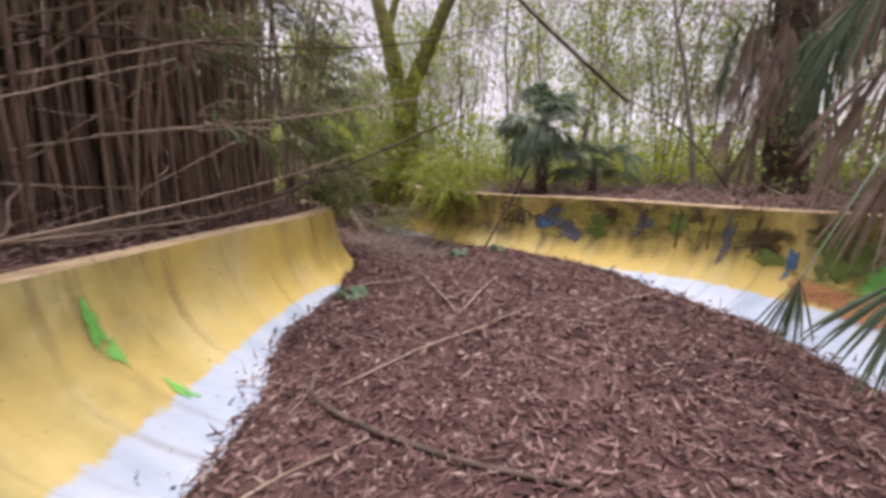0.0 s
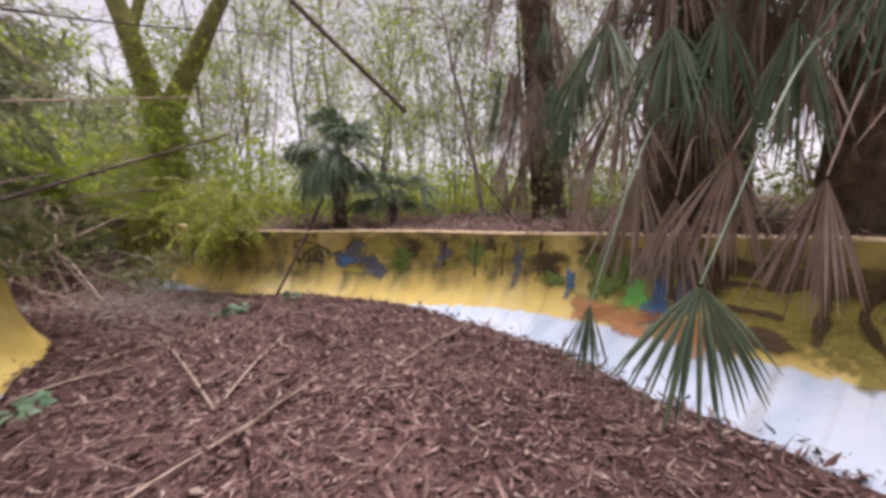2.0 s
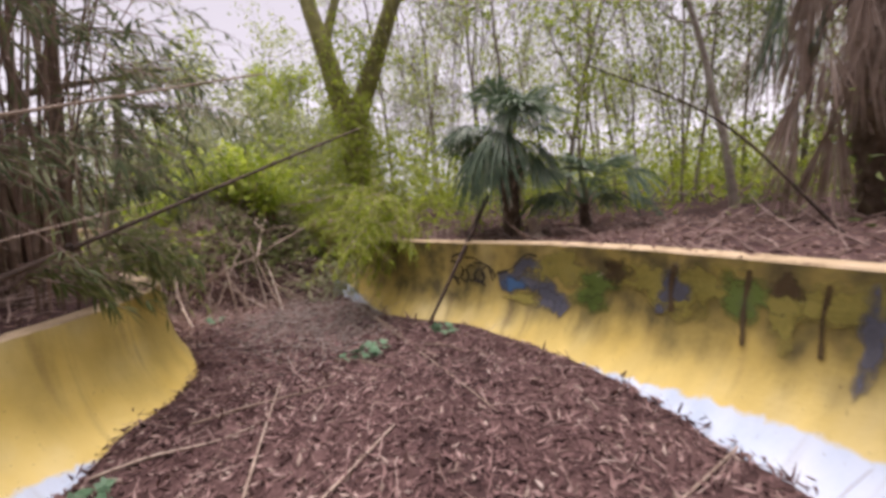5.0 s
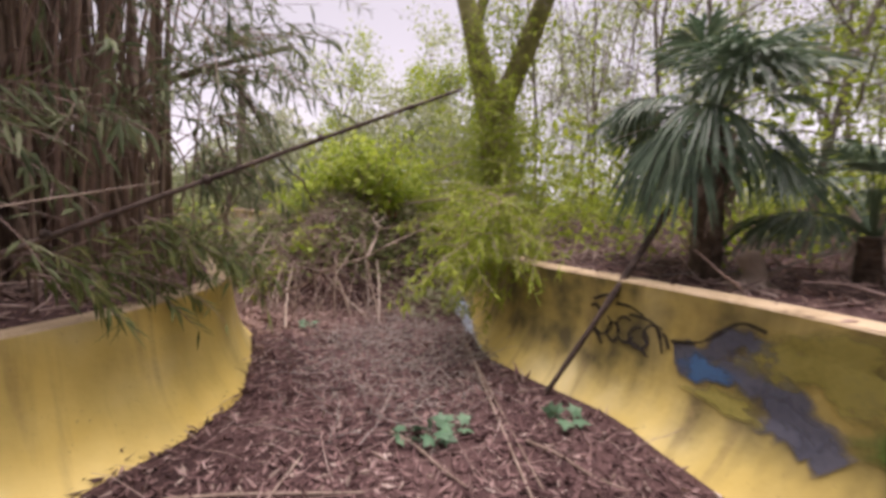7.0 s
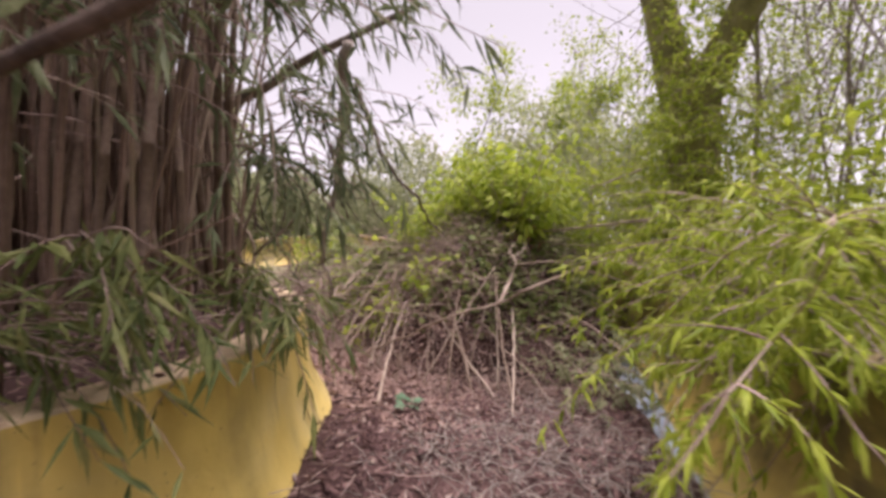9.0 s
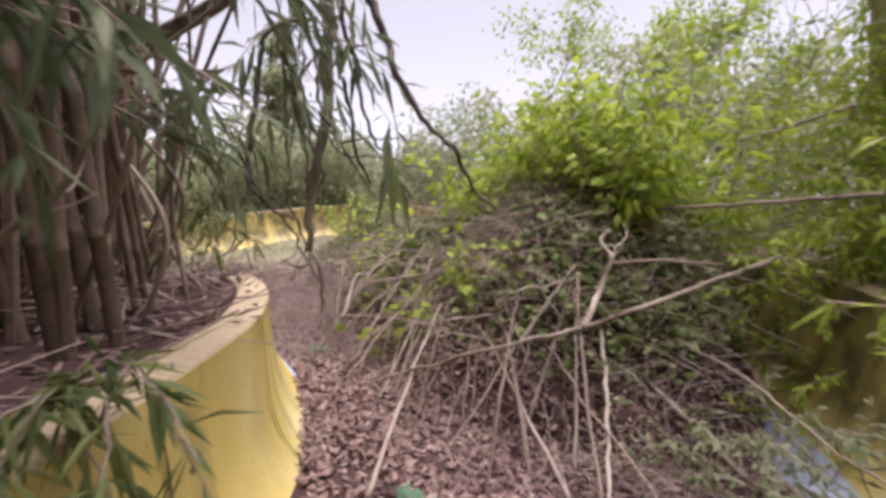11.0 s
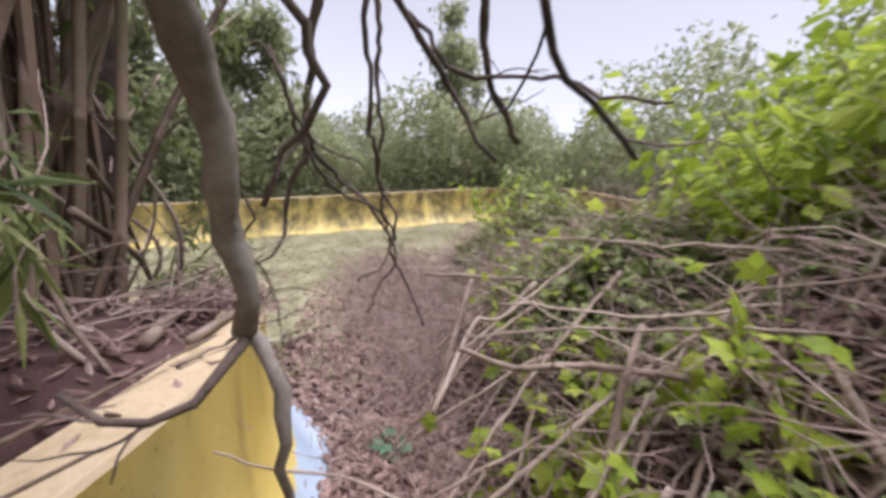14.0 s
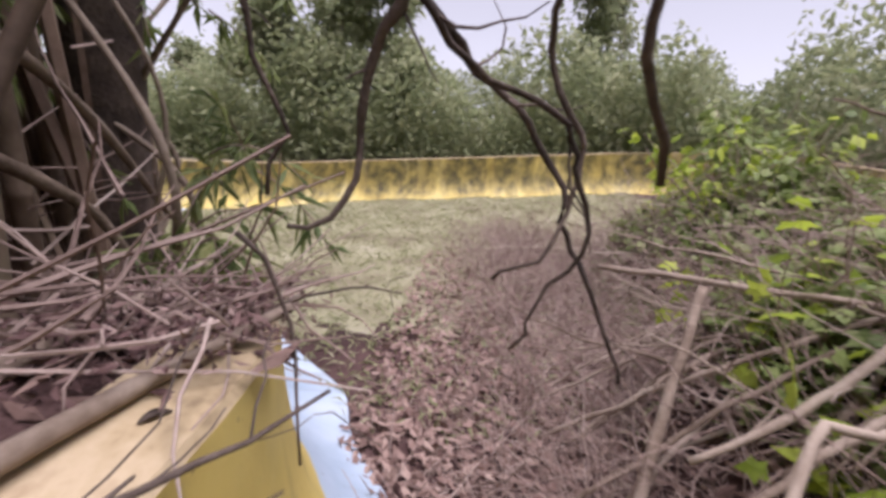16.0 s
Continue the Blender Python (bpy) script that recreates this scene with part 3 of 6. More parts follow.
def bamboo_thicket():
    a = Acc()
    for k in range(750):
        x, y = bank_place(0.9, 4.2, -4, 7.3)
        h = rng.uniform(4, 8)
        lean = rng.normal(0, 0.09, 2)
        t = np.linspace(0, 1, 6)
        z = drop(x, y)
        bow = rng.normal(0, 0.5, 2)
        pts = np.stack([x + lean[0] * t * h + bow[0] * t**2, y + lean[1] * t * h + bow[1] * t**2, z - 0.05 + t * h], 1)
        a.tube(pts, rng.uniform(0.008, 0.02) * (1 - 0.6 * t), 4, False)
    for k in range(260):
        x, y = bank_place(0.3, 1.8, -2, 6.6)
        h = rng.uniform(4, 7.5)
        t = np.linspace(0, 1, 7)
        z = drop(x, y)
        lx, ly = rng.uniform(0.2, 2.4), rng.uniform(-0.5, 1.6)
        pts = np.stack([x + lx * t**1.7, y + ly * t**1.7, z - 0.05 + t * h], 1)
        a.tube(pts, rng.uniform(0.008, 0.018) * (1 - 0.6 * t), 4, False)
    n = 0
    while n < 520:
        x, y = rng.uniform(-6.0, -2.7), rng.uniform(-1.0, 6.6)
        d, _ = near(np.array([x]), np.array([y]), inner)
        if d[0] < 0.7 or inside(np.array([x]), np.array([y]))[0]:
            continue
        n += 1
        h, t, z = rng.uniform(5, 8.5), np.linspace(0, 1, 6), drop(x, y)
        lx, ly = rng.normal(0.25, 0.5), rng.normal(0.3, 0.5)
        a.tube(np.stack([x + lx * t**1.5, y + ly * t**1.5, z - 0.05 + t * h], 1), rng.uniform(0.012, 0.028) * (1 - 0.55 * t), 5, False)
    n = 0
    while n < 240:
        x, y = rng.uniform(-6.6, -4.6), rng.uniform(3.4, 6.5)
        d, _ = near(np.array([x]), np.array([y]), inner)
        if d[0] < 0.3 or inside(np.array([x]), np.array([y]))[0]:
            continue
        n += 1
        h, t, z = rng.uniform(3.5, 7.5), np.linspace(0, 1, 6), drop(x, y)
        lx, ly = rng.normal(0.0, 0.4), rng.uniform(-3.0, 0.2)
        a.tube(np.stack([x + lx * t**1.2, y + ly * t**1.2, z - 0.05 + t * h], 1), rng.uniform(0.008, 0.024) * (1 - 0.55 * t), 5, False)
    stuff(a, "bamboo_thicket", CULMS, "dense thicket of thin dead and living bamboo stems", "bamboo")
    b = Acc()
    for k in range(420):
        x, y = bank_place(0.25, 2.2, -3, 7.3)
        z = drop(x, y) + rng.uniform(0.0, 2.6) ** 1.0
        az = rng.uniform(0, 2 * np.pi)
        b.tube(wander((x, y, z), (np.cos(az), np.sin(az), rng.normal(0.35, 0.3)), rng.uniform(0.5, 1.6), 5, 0.12), np.linspace(0.006, 0.002, 6), 3, False)
    stuff(b, "bamboo_side_twigs", STICKS, "tangle of thin dry bamboo side twigs", "twigs")


bamboo_thicket()


def spray(a, twigs, start, direction, length, leaves=40, size=0.13, sag=0.1, width=0.13):
    """A drooping leafy branchlet."""
    line = wander(start, direction, length, 7, 0.1, sag)
    twigs.tube(line, np.linspace(0.005, 0.0015, len(line)), 4, False)
    p, d = along(line, leaves)
    d = unit(d * 0.7 + rng.normal(size=(leaves, 3)) * 0.55 + np.array((0, 0, -0.25)))
    ln = rng.uniform(0.6, 1.2, leaves) * size
    a.blades(p, d, ln, ln * width, 0.2, 0.3)


def bamboo_foliage():
    a, tw = Acc(), Acc()
    for k in range(1000):
        x, y = bank_place(-0.1, 3.2, -3, 7.3)
        z = drop(x, y) + rng.triangular(1.0, 4.2, 7.0)
        az = rng.uniform(0, 2 * np.pi)
        spray(a, tw, (x, y, z), (np.cos(az), np.sin(az), 0.2), rng.uniform(0.4, 0.9), 26, 0.13)
    for k in range(420):
        x, y = bank_place(-0.1, 1.2, -1, 6.8)
        z = drop(x, y) + rng.uniform(1.6, 4.6)
        spray(a, tw, (x + rng.uniform(0.0, 1.0) * (z - 2) / 2.5, y + rng.uniform(0, 0.7), z), (rng.uniform(0.1, 1), rng.normal(0.3, 0.5), 0.2), rng.uniform(0.4, 0.9), 24, 0.12)
    for k in range(650):
        x, y = rng.uniform(-6.0, -2.6), rng.uniform(-1.5, 6.8)
        if inside(np.array([x]), np.array([y]))[0]:
            continue
        spray(a, tw, (x, y, drop(x, y) + rng.uniform(2.6, 6.5)), (rng.normal(0.2, 0.7), rng.normal(0.2, 0.7), 0.1), rng.uniform(0.5, 1.0), 26, 0.14)
    stuff(a, "bamboo_leaves", BLEAF, "narrow drooping green bamboo leaves of the grove", "leaves")
    stuff(tw, "bamboo_branchlets", STICKS, "thin branchlets carrying the bamboo leaves", "twigs")


bamboo_foliage()


def hanging_sprays():
    """Leafy bamboo shoots that reach over the wall into the channel."""
    spots = [((-1.75, 5.55, 1.5), (0.9, 0.2, 0.15), 0.9, 10), ((-1.95, 6.2, 1.3), (0.75, -0.3, 0.3), 0.85, 12), ((-1.7, 4.9, 1.35), (0.8, 0.5, 0.1), 0.7, 8),
             ((-2.2, 6.5, 1.15), (0.75, -0.15, 0.12), 0.55, 8), ((-2.5, 7.05, 2.35), (0.15, 0.55, -0.45), 0.55, 7), ((-2.6, 6.6, 1.9), (-0.3, 0.5, 0.4), 0.8, 8), ((-3.9, 6.9, 1.5), (0.4, 0.2, 0.2), 0.6, 8),
             ((-1.9, 3.2, 1.9), (0.5, 0.8, 0.3), 1.2, 8), ((-5.6, 6.7, 1.2), (0.5, 0.4, 0.1), 0.5, 6), ((-1.85, 4.6, 2.1), (0.9, 0.5, 0.25), 1.1, 14), ((-2.0, 5.6, 2.3), (0.9, 0.1, 0.3), 1.2, 14), ((-2.2, 3.8, 2.6), (0.8, 0.6, 0.3), 1.3, 14), ((-2.1, 6.2, 2.0), (0.6, 0.3, 0.2), 1.0, 12), ((-1.8, 5.2, 1.25), (0.4, 0.8, 0.2), 0.8, 10), ((-2.4, 6.6, 2.5), (0.3, 0.8, 0.2), 1.0, 10), ((-1.7, 6.0, 2.7), (0.7, 0.5, 0.25), 1.2, 16), ((-1.8, 5.4, 3.1), (0.8, 0.5, 0.2), 1.4, 16), ((-1.9, 4.6, 3.3), (0.8, 0.7, 0.2), 1.4, 14), ((-2.2, 6.5, 3.2), (0.5, 0.8, 0.1), 1.3, 14), ((-2.6, 2.6, 3.2), (0.7, 0.8, 0.2), 1.3, 12), ((-5.1, 6.75, 1.0), (0.5, 0.5, 0.3), 0.35, 5)]
    for start, direction, length, n in spots:
        root = thing("bamboo_shoot", "leafy bamboo shoot drooping over the yellow wall", "bamboo", "bamboo shoots", start)
        a, tw = Acc(), Acc()
        for k in range(n):
            d = np.array(direction) + rng.normal(size=3) * 0.3
            spray(a, tw, rng.normal(size=3) * 0.05, d, length * rng.uniform(0.6, 1.1), 20, 0.15, 0.12, 0.16)
        tagged(tw.part("branchlet", STICKS, root), kind="stuff")
        tagged(a.part("foliage", HLEAF if start[2] > 1.5 else BLEAF, root, "narrow grey-green bamboo leaves" if start[2] > 1.5 else "narrow blue-green bamboo leaves"), kind="stuff")


hanging_sprays()


def pole(name, pts, r0, r1, mat, label, category, group="", sides=8):
    a = Acc()
    line = curve(pts, 0.08)
    r = np.linspace(r0, r1, len(line)) * (1 + 0.06 * np.sin(np.arange(len(line)) * 1.9) + 0.05 * rng.normal(size=len(line)))
    a.tube(line, r, sides)
    ob = a.part(name, mat, None, label, True)
    return tagged(ob, label, category, group)


def crooked(name, pts, r0, r1, mat, label, category, group="", sides=7, jitter=0.014, shoots=3):
    """A knotty branch with a few short side shoots."""
    line = curve(pts, 0.055)
    n = len(line)
    w = rng.normal(size=(n, 3)) * jitter
    w = (w + np.roll(w, 1, 0) + np.roll(w, -1, 0)) * 0.6
    w[0] = w[-1] = 0
    line = line + w
    r = np.linspace(r0, r1, n) * (1 + 0.22 * np.clip(rng.normal(size=n), -0.6, 2.0) * 0.5)
    a = Acc()
    a.tube(line, r, sides)
    ob = tagged(a.part(name, mat, None, label, True), label, category, group)
    for k in range(shoots):
        a = Acc()
        at = int(rng.integers(n // 4, n - 1)) if n > 5 else n - 1
        d = unit(line[at] - line[at - 1]) + rng.normal(size=3) * 0.8
        a.tube(wander(line[at], d, rng.uniform(0.06, 0.3), 5, 0.3), np.linspace(min(r[at] * 0.5, 0.006), 0.0015, 6), 4, False)
        a.part("side_twig", mat, ob)
    return ob


# leaning culms and dry stems across the way
culm = pole("fallen_culm", [(-2.0, 4.35, 1.15), (-0.77, 5.3, 1.76), (-0.06, 5.85, 2.11), (0.35, 6.17, 2.31)], 0.020, 0.009, DARKBARK, "dark bamboo culm leaning out over the channel", "bamboo")
for q, r in (((-1.35, 4.85, 1.49), 0.024), ((-0.77, 5.3, 1.76), 0.027), ((-0.3, 5.66, 1.995), 0.018), ((0.1, 5.98, 2.19), 0.014)):
    ring = Acc()
    way = np.array((0.64, 0.5, 0.34))
    ring.tube([np.array(q) + way * d for d in (-0.022, -0.01, 0.0, 0.012, 0.024)], [r * 0.7, r * 0.95, r * 1.1, r * 0.95, r * 0.7], 9)
    ring.part("joint", DARKBARK, culm, "swollen dark joint", True)
pole("dead_branch", [(-1.2, 2.2, 3.6), (0.06, 2.55, 2.85), (0.6, 2.72, 2.45), (1.22, 2.69, 1.92)], 0.016, 0.011, DARKBARK, "thin dark dead stem hanging across the clearing", "branch")
pole("fallen_branch", [(-2.6, 3.0, 1.75), (-1.2, 3.8, 2.0), (0.2, 4.6, 2.35)], 0.012, 0.005, STICK, "thin arching dry stem from the bamboo", "branch")
pole("fallen_branch", [(-2.4, 1.6, 1.1), (-1.7, 3.4, 1.35), (-1.0, 5.2, 1.75)], 0.010, 0.004, STICK, "thin arching dry stem from the bamboo", "branch")
pole("fallen_branch", [(-2.6, 1.2, 1.15), (-1.95, 3.0, 1.12), (-1.75, 4.6, 1.22)], 0.012, 0.006, STICK, "thin dry stem lying along the wall top", "branch")
pole("fallen_branch", [(-2.9, 2.4, 2.3), (-0.9, 4.4, 2.75), (1.0, 5.8, 3.4)], 0.011, 0.004, DARKBARK, "thin dark stem arching from the bamboo", "branch")
for k in range(16):
    x, y, z = rng.uniform(-3.0, -2.4), rng.uniform(-0.3, 3.4), rng.uniform(1.0, 2.5)
    run, rise = rng.uniform(0.8, 2.4), rng.uniform(-0.1, 1.5)
    crooked("fallen_branch", [(x, y, z), (x + run * 0.35, y + run * 0.55, z + rise * 0.6), (x + run * 0.6, y + run * 1.1, z + rise)], rng.uniform(0.006, 0.012), 0.003, STICK, "thin dry stem slanting across the bamboo", "branch", "slanting stems", 6, 0.004, 5)
pole("arching_branch", [(3.9, 5.2, 1.1), (3.3, 5.6, 2.0), (2.4, 5.9, 2.6)], 0.012, 0.005, DARKBARK, "thin arching bare branch behind the wall", "branch")


# ---- fan palms ----
def fan(root, name, base, direction, radius, mat, petiole_from=None, spread=2.6, segs=22, droop=0.35, label="", across=None):
    """One fan frond: a curved stalk and pleated blades round its end, drooping at the tips."""
    a = Acc()
    base, d = np.array(base, float), unit(np.array(direction, float))
    if petiole_from is not None:
        q = np.array(petiole_from, float)
        mid = (q + base) / 2 + np.array((0, 0, 0.16 * np.linalg.norm(q - base)))
        line = curve([q, mid, base], 0.08)
        a.tube(line, np.linspace(0.013, 0.006, len(line)), 5)
    side = np.cross(d, (0, 0, 1.0))
    side = unit(side) if np.linalg.norm(side) > 0.1 else np.array((1.0, 0, 0))
    if across is not None:
        side = unit(np.array(across, float))
    side = unit(side + rng.normal(size=3) * (0.25 if across is None else 0.08))
    for k in range(segs):
        an = (k / (segs - 1) - 0.5) * spread
        u = unit(d * np.cos(an) + side * np.sin(an) + rng.normal(size=3) * 0.05)
        ln = radius * (0.75 + 0.25 * np.cos(an)) * rng.uniform(0.85, 1.08)
        w = ln * max(0.55 * spread / (segs - 1), 0.026)
        nrm = unit(np.cross(u, np.cross(d, side)) + 1e-6)
        up = unit(np.cross(d, side))
        st = [0.03, 0.3, 0.55, 0.8, 1.0]
        ww = [0.05, 0.3, 0.55, 0.34, 0.03]
        v = []
        for s_, w_ in zip(st, ww):
            c = base + u * ln * s_ + np.array((0, 0, -1.0)) * ln * droop * s_**2.6
            v += [c + nrm * w * w_, c + up * w * 0.5 * w_, c - nrm * w * w_]
        f = []
        for m in range(4):
            for h in range(2):
                i0 = m * 3 + h
                f.append((i0, i0 + 1, i0 + 4, i0 + 3))
        a.add(v, f)
    return a.part(name, mat, root, label)


def palm_trunk(root, height, radius, lean=(0, 0)):
    a = Acc()
    t = np.linspace(0, 1, 26)
    pts = np.stack([lean[0] * t, lean[1] * t, t * height - 0.1], 1)
    a.tube(pts, radius * (1.15 - 0.25 * t) * (1 + 0.07 * np.sin(np.arange(26) * 2.4)), 14)
    a.part("trunk", FIBRE, root, "fibrous dark brown trunk", True)
    b = Acc()
    n = int(height * 45)
    z = rng.uniform(0.1, height, n)
    an = rng.uniform(0, 2 * np.pi, n)
    tt = z / height
    p = np.stack([lean[0] * tt + np.cos(an) * radius * 0.95, lean[1] * tt + np.sin(an) * radius * 0.95, z], 1)
    d = np.stack([np.cos(an) * 0.5, np.sin(an) * 0.5, rng.choice([1.0, -1.2], n)], 1)
    b.blades(p, d, rng.uniform(0.12, 0.3, n), 0.04, 0.3, 0.1)
    tagged(b.part("fibre_skirt", DEAD, root, "old cut leaf bases and fibre"), kind="stuff")


def palm(name, x, y, height, radius, label, live, dead, reach, skirt, lean=(0, 0), rise=0.9, fall=-0.45):
    root = thing(name, label, "palm", at=(x, y, drop(x, y)))
    palm_trunk(root, height, radius, lean)
    top = np.array((lean[0], lean[1], height))
    for k in range(live):
        az = k * 2.4 + rng.uniform(-0.3, 0.3)
        el = rng.uniform(fall, rise)
        out = np.array((np.cos(az) * np.cos(el), np.sin(az) * np.cos(el), np.sin(el)))
        r = reach * rng.uniform(0.6, 1.05)
        fan(root, "frond", top + out * r, out + np.array((0, 0, -0.35)), min(r * 0.95, 0.75), FROND, top - np.array((0, 0, 0.1)), 2.7, 24, rng.uniform(0.2, 0.8))
    for k in range(dead):
        az = k * 2.4 + rng.uniform(-0.3, 0.3)
        z = height - rng.uniform(0.1, skirt)
        q = np.array((lean[0] * z / height, lean[1] * z / height, z))
        out = np.array((np.cos(az), np.sin(az), 0))
        b = q + out * (radius + rng.uniform(0.25, 0.6)) + np.array((0, 0, -rng.uniform(0.1, 0.5)))
        fan(root, "dead_frond", b, out * 0.18 + np.array((0, 0, -1)), rng.uniform(0.7, 1.15), DEAD, q, rng.uniform(0.45, 0.9), 18, 0.1)
    return root


small_palm = palm("small_fan_palm", 1.95, 7.8, 1.35, 0.11, "young fan palm with dense dark green crown on the bank", 50, 0, 0.56, 0.5, (0, 0), 1.5, -0.75)
palm("small_fan_palm", 2.9, 7.6, 0.45, 0.08, "low young fan palm beside the wall", 18, 0, 0.55, 0.3, (0, 0), 1.3, -0.1)
tall = palm("tall_fan_palm", 5.5, 6.3, 6.0, 0.26, "tall fan palm with ragged hanging skirt behind the wall", 14, 44, 1.0, 5.0, (-0.2, 0.5))
shaggy = palm("shaggy_fan_palm", 4.45, 3.3, 4.2, 0.27, "shaggy fan palm with grey dead skirt beside the wall", 18, 28, 1.1, 3.2)
leaning = palm("old_fan_palm", 4.75, 1.9, 4.4, 0.3, "old dark fan palm with hanging dead fronds by the wall", 16, 22, 1.1, 3.3)
back_palm = palm("back_fan_palm", 7.2, 4.2, 4.5, 0.28, "fan palm standing further back among the thicket", 16, 24, 1.1, 3.0)


def low_fronds():
    """Fronds of the near palms that hang down in front of the wall."""
    o = np.array(leaning.location)
    s = np.array(shaggy.location)
    for root, q, tip, d, r, mat, nm, spread in (
            (leaning, (4.3, 1.9, 2.6), (2.31, 1.776, 1.04), (-0.1, -0.1, -1), 0.66, FROND, "frond", 1.9), (shaggy, (4.1, 3.0, 2.3), (2.33, 2.44, 0.79), (-0.1, 0, -1), 0.44, FROND, "frond", 0.9),
            (leaning, (4.4, 1.6, 2.8), (3.2, 0.9, 1.95), (-0.2, -0.1, -1), 0.6, FROND, "frond", 1.6), (shaggy, (4.2, 3.1, 3.0), (3.4, 2.7, 2.75), (-0.2, -0.1, -1), 0.75, FROND, "frond", 1.3),
            (shaggy, (4.2, 3.1, 2.8), (3.45, 3.15, 2.4), (-0.2, 0.1, -1), 0.9, DEAD, "dead_frond", 1.2), (leaning, (4.4, 2.2, 2.4), (3.35, 2.2, 1.75), (-0.1, 0.1, -1), 0.8, DEAD, "dead_frond", 1.0),
            (leaning, (4.4, 1.8, 2.3), (3.45, 1.75, 1.55), (-0.1, 0.1, -1), 0.75, DEAD, "dead_frond", 0.9), (leaning, (4.4, 1.5, 2.9), (3.1, 1.0, 2.5), (-0.2, 0, -1), 0.9, DEAD, "dead_frond", 1.1),
            (shaggy, (4.2, 3.3, 2.2), (3.5, 3.0, 1.7), (-0.1, 0, -1), 0.9, DEAD, "dead_frond", 0.9),
            (shaggy, (4.2, 3.1, 2.9), (3.3, 3.2, 2.95), (-0.3, 0, -0.9), 0.75, FROND, "frond", 1.3), (shaggy, (4.3, 3.4, 3.2), (3.7, 3.9, 2.95), (-0.1, 0.1, -1), 0.85, FROND, "frond", 0.9), (shaggy, (4.3, 3.6, 2.9), (3.95, 4.3, 2.6), (-0.1, 0.1, -1), 0.8, FROND, "frond", 0.8),
            (shaggy, (4.2, 2.9, 3.0), (3.5, 2.4, 2.75), (-0.1, 0, -1), 0.85, FROND, "frond", 0.9), (leaning, (4.5, 1.7, 3.2), (3.5, 1.5, 2.95), (-0.1, 0, -1), 0.9, FROND, "frond", 0.9),
            (leaning, (4.5, 2.1, 3.0), (3.7, 2.05, 2.6), (-0.1, 0, -1), 0.85, FROND, "frond", 0.8), (shaggy, (4.2, 2.9, 2.0), (3.4, 2.6, 1.45), (-0.1, 0, -1), 0.7, DEAD, "dead_frond", 0.9)):
        off = o if root is leaning else s
        fan(root, nm, np.array(tip) - off, d, r, mat, np.array(q) - off, spread, 26, 0.15, "", (-0.45, 0.9, 0) if tip[2] > 1.2 else (0.93, -0.3, -0.1))
    # a looser skirt of long strips, green above and grey below
    for k in range(46):
        root = (shaggy, leaning, tall)[k % 3]
        az = rng.uniform(2.2, 4.6)
        z = rng.uniform(1.5, 3.6)
        q = np.array((0.0, 0.0, z)) if root is not tall else np.array((-0.1, 0.2, z))
        r = rng.uniform(0.35, 0.95)
        live = z > 2.3 and rng.random() < 0.6
        tip = q + np.array((np.cos(az) * r, np.sin(az) * r, rng.uniform(-0.35, 0.15)))
        fan(root, "frond" if live else "dead_frond", tip, (np.cos(az) * 0.25, np.sin(az) * 0.25, -1), rng.uniform(0.6, 1.0), FROND if live else DEAD, q, rng.uniform(0.5, 1.1), 20, 0.12, "", (np.sin(az), -np.cos(az), 0))


low_fronds()
pole("leaning_stick", [(1.62, 7.46, 1.57), (1.2, 7.1, 0.85), (0.74, 6.95, 0.06)], 0.028, 0.02, DARKBARK, "dark dead branch leaning from bank into channel", "branch")


# ---- trees ----
def tree_limb(acc, start, direction, length, radius, depth, tips, bend=0.12, lift=0.04):
    line = wander(start, direction, length, 9 if radius > 0.03 else 6, bend, -lift)
    acc.tube(line, np.linspace(radius, radius * 0.55, len(line)), 8 if radius > 0.04 else 4 if radius > 0.012 else 3, False)
    tips.append(line)
    if depth:
        for k in range(3 if depth > 1 else 4):
            at = line[rng.integers(3, len(line))]
            d = unit(line[-1] - line[0]) + rng.normal(size=3) * 0.55
            tree_limb(acc, at, d, length * rng.uniform(0.45, 0.7), radius * 0.5, depth - 1, tips, bend * 1.3, lift)


def forked_tree():
    x, y = -1.1, 11.95
    z = drop(x, y)
    root = thing("forked_tree", "large forked tree with pale mossy yellow-green bark", "tree", at=(x, y, z))
    a, tips = Acc(), []
    h = 4.0 - z
    a.tube([(0.15, 0, -0.2), (0.1, 0, 0.5), (0.03, 0, h * 0.6), (0, 0, h)], [0.48, 0.38, 0.35, 0.4], 14, False)
    tree_limb(a, (-0.12, 0, h - 0.35), (-0.26, 0, 1), 3.6, 0.27, 2, tips, 0.04)
    tree_limb(a, (0.14, 0, h - 0.35), (0.55, -0.05, 1), 3.6, 0.25, 2, tips, 0.04)
    a.part("trunk", MOSSY, root, "mossy forked trunk and limbs", True)
    b = Acc()
    for line in tips:
        p, d = along(line, 60)
        p = p + rng.normal(size=p.shape) * 0.35
        b.blades(p, rng.normal(size=p.shape) + np.array((0, 0, -0.4)), rng.uniform(0.07, 0.13, 60), 0.05)
    # climber on the trunk
    n = 2600
    zz, an = rng.uniform(0, h + 1.5, n), rng.uniform(0, 2 * np.pi, n)
    p = np.stack([np.cos(an) * 0.45, np.sin(an) * 0.45, zz], 1) + rng.normal(size=(n, 3)) * 0.1
    b.blades(p, rng.normal(size=p.shape) + np.array((0, 0, -0.6)), rng.uniform(0.06, 0.12, n), 0.05)
    b.part("crown", YLEAF, root, "thin yellow-green leaves")


forked_tree()


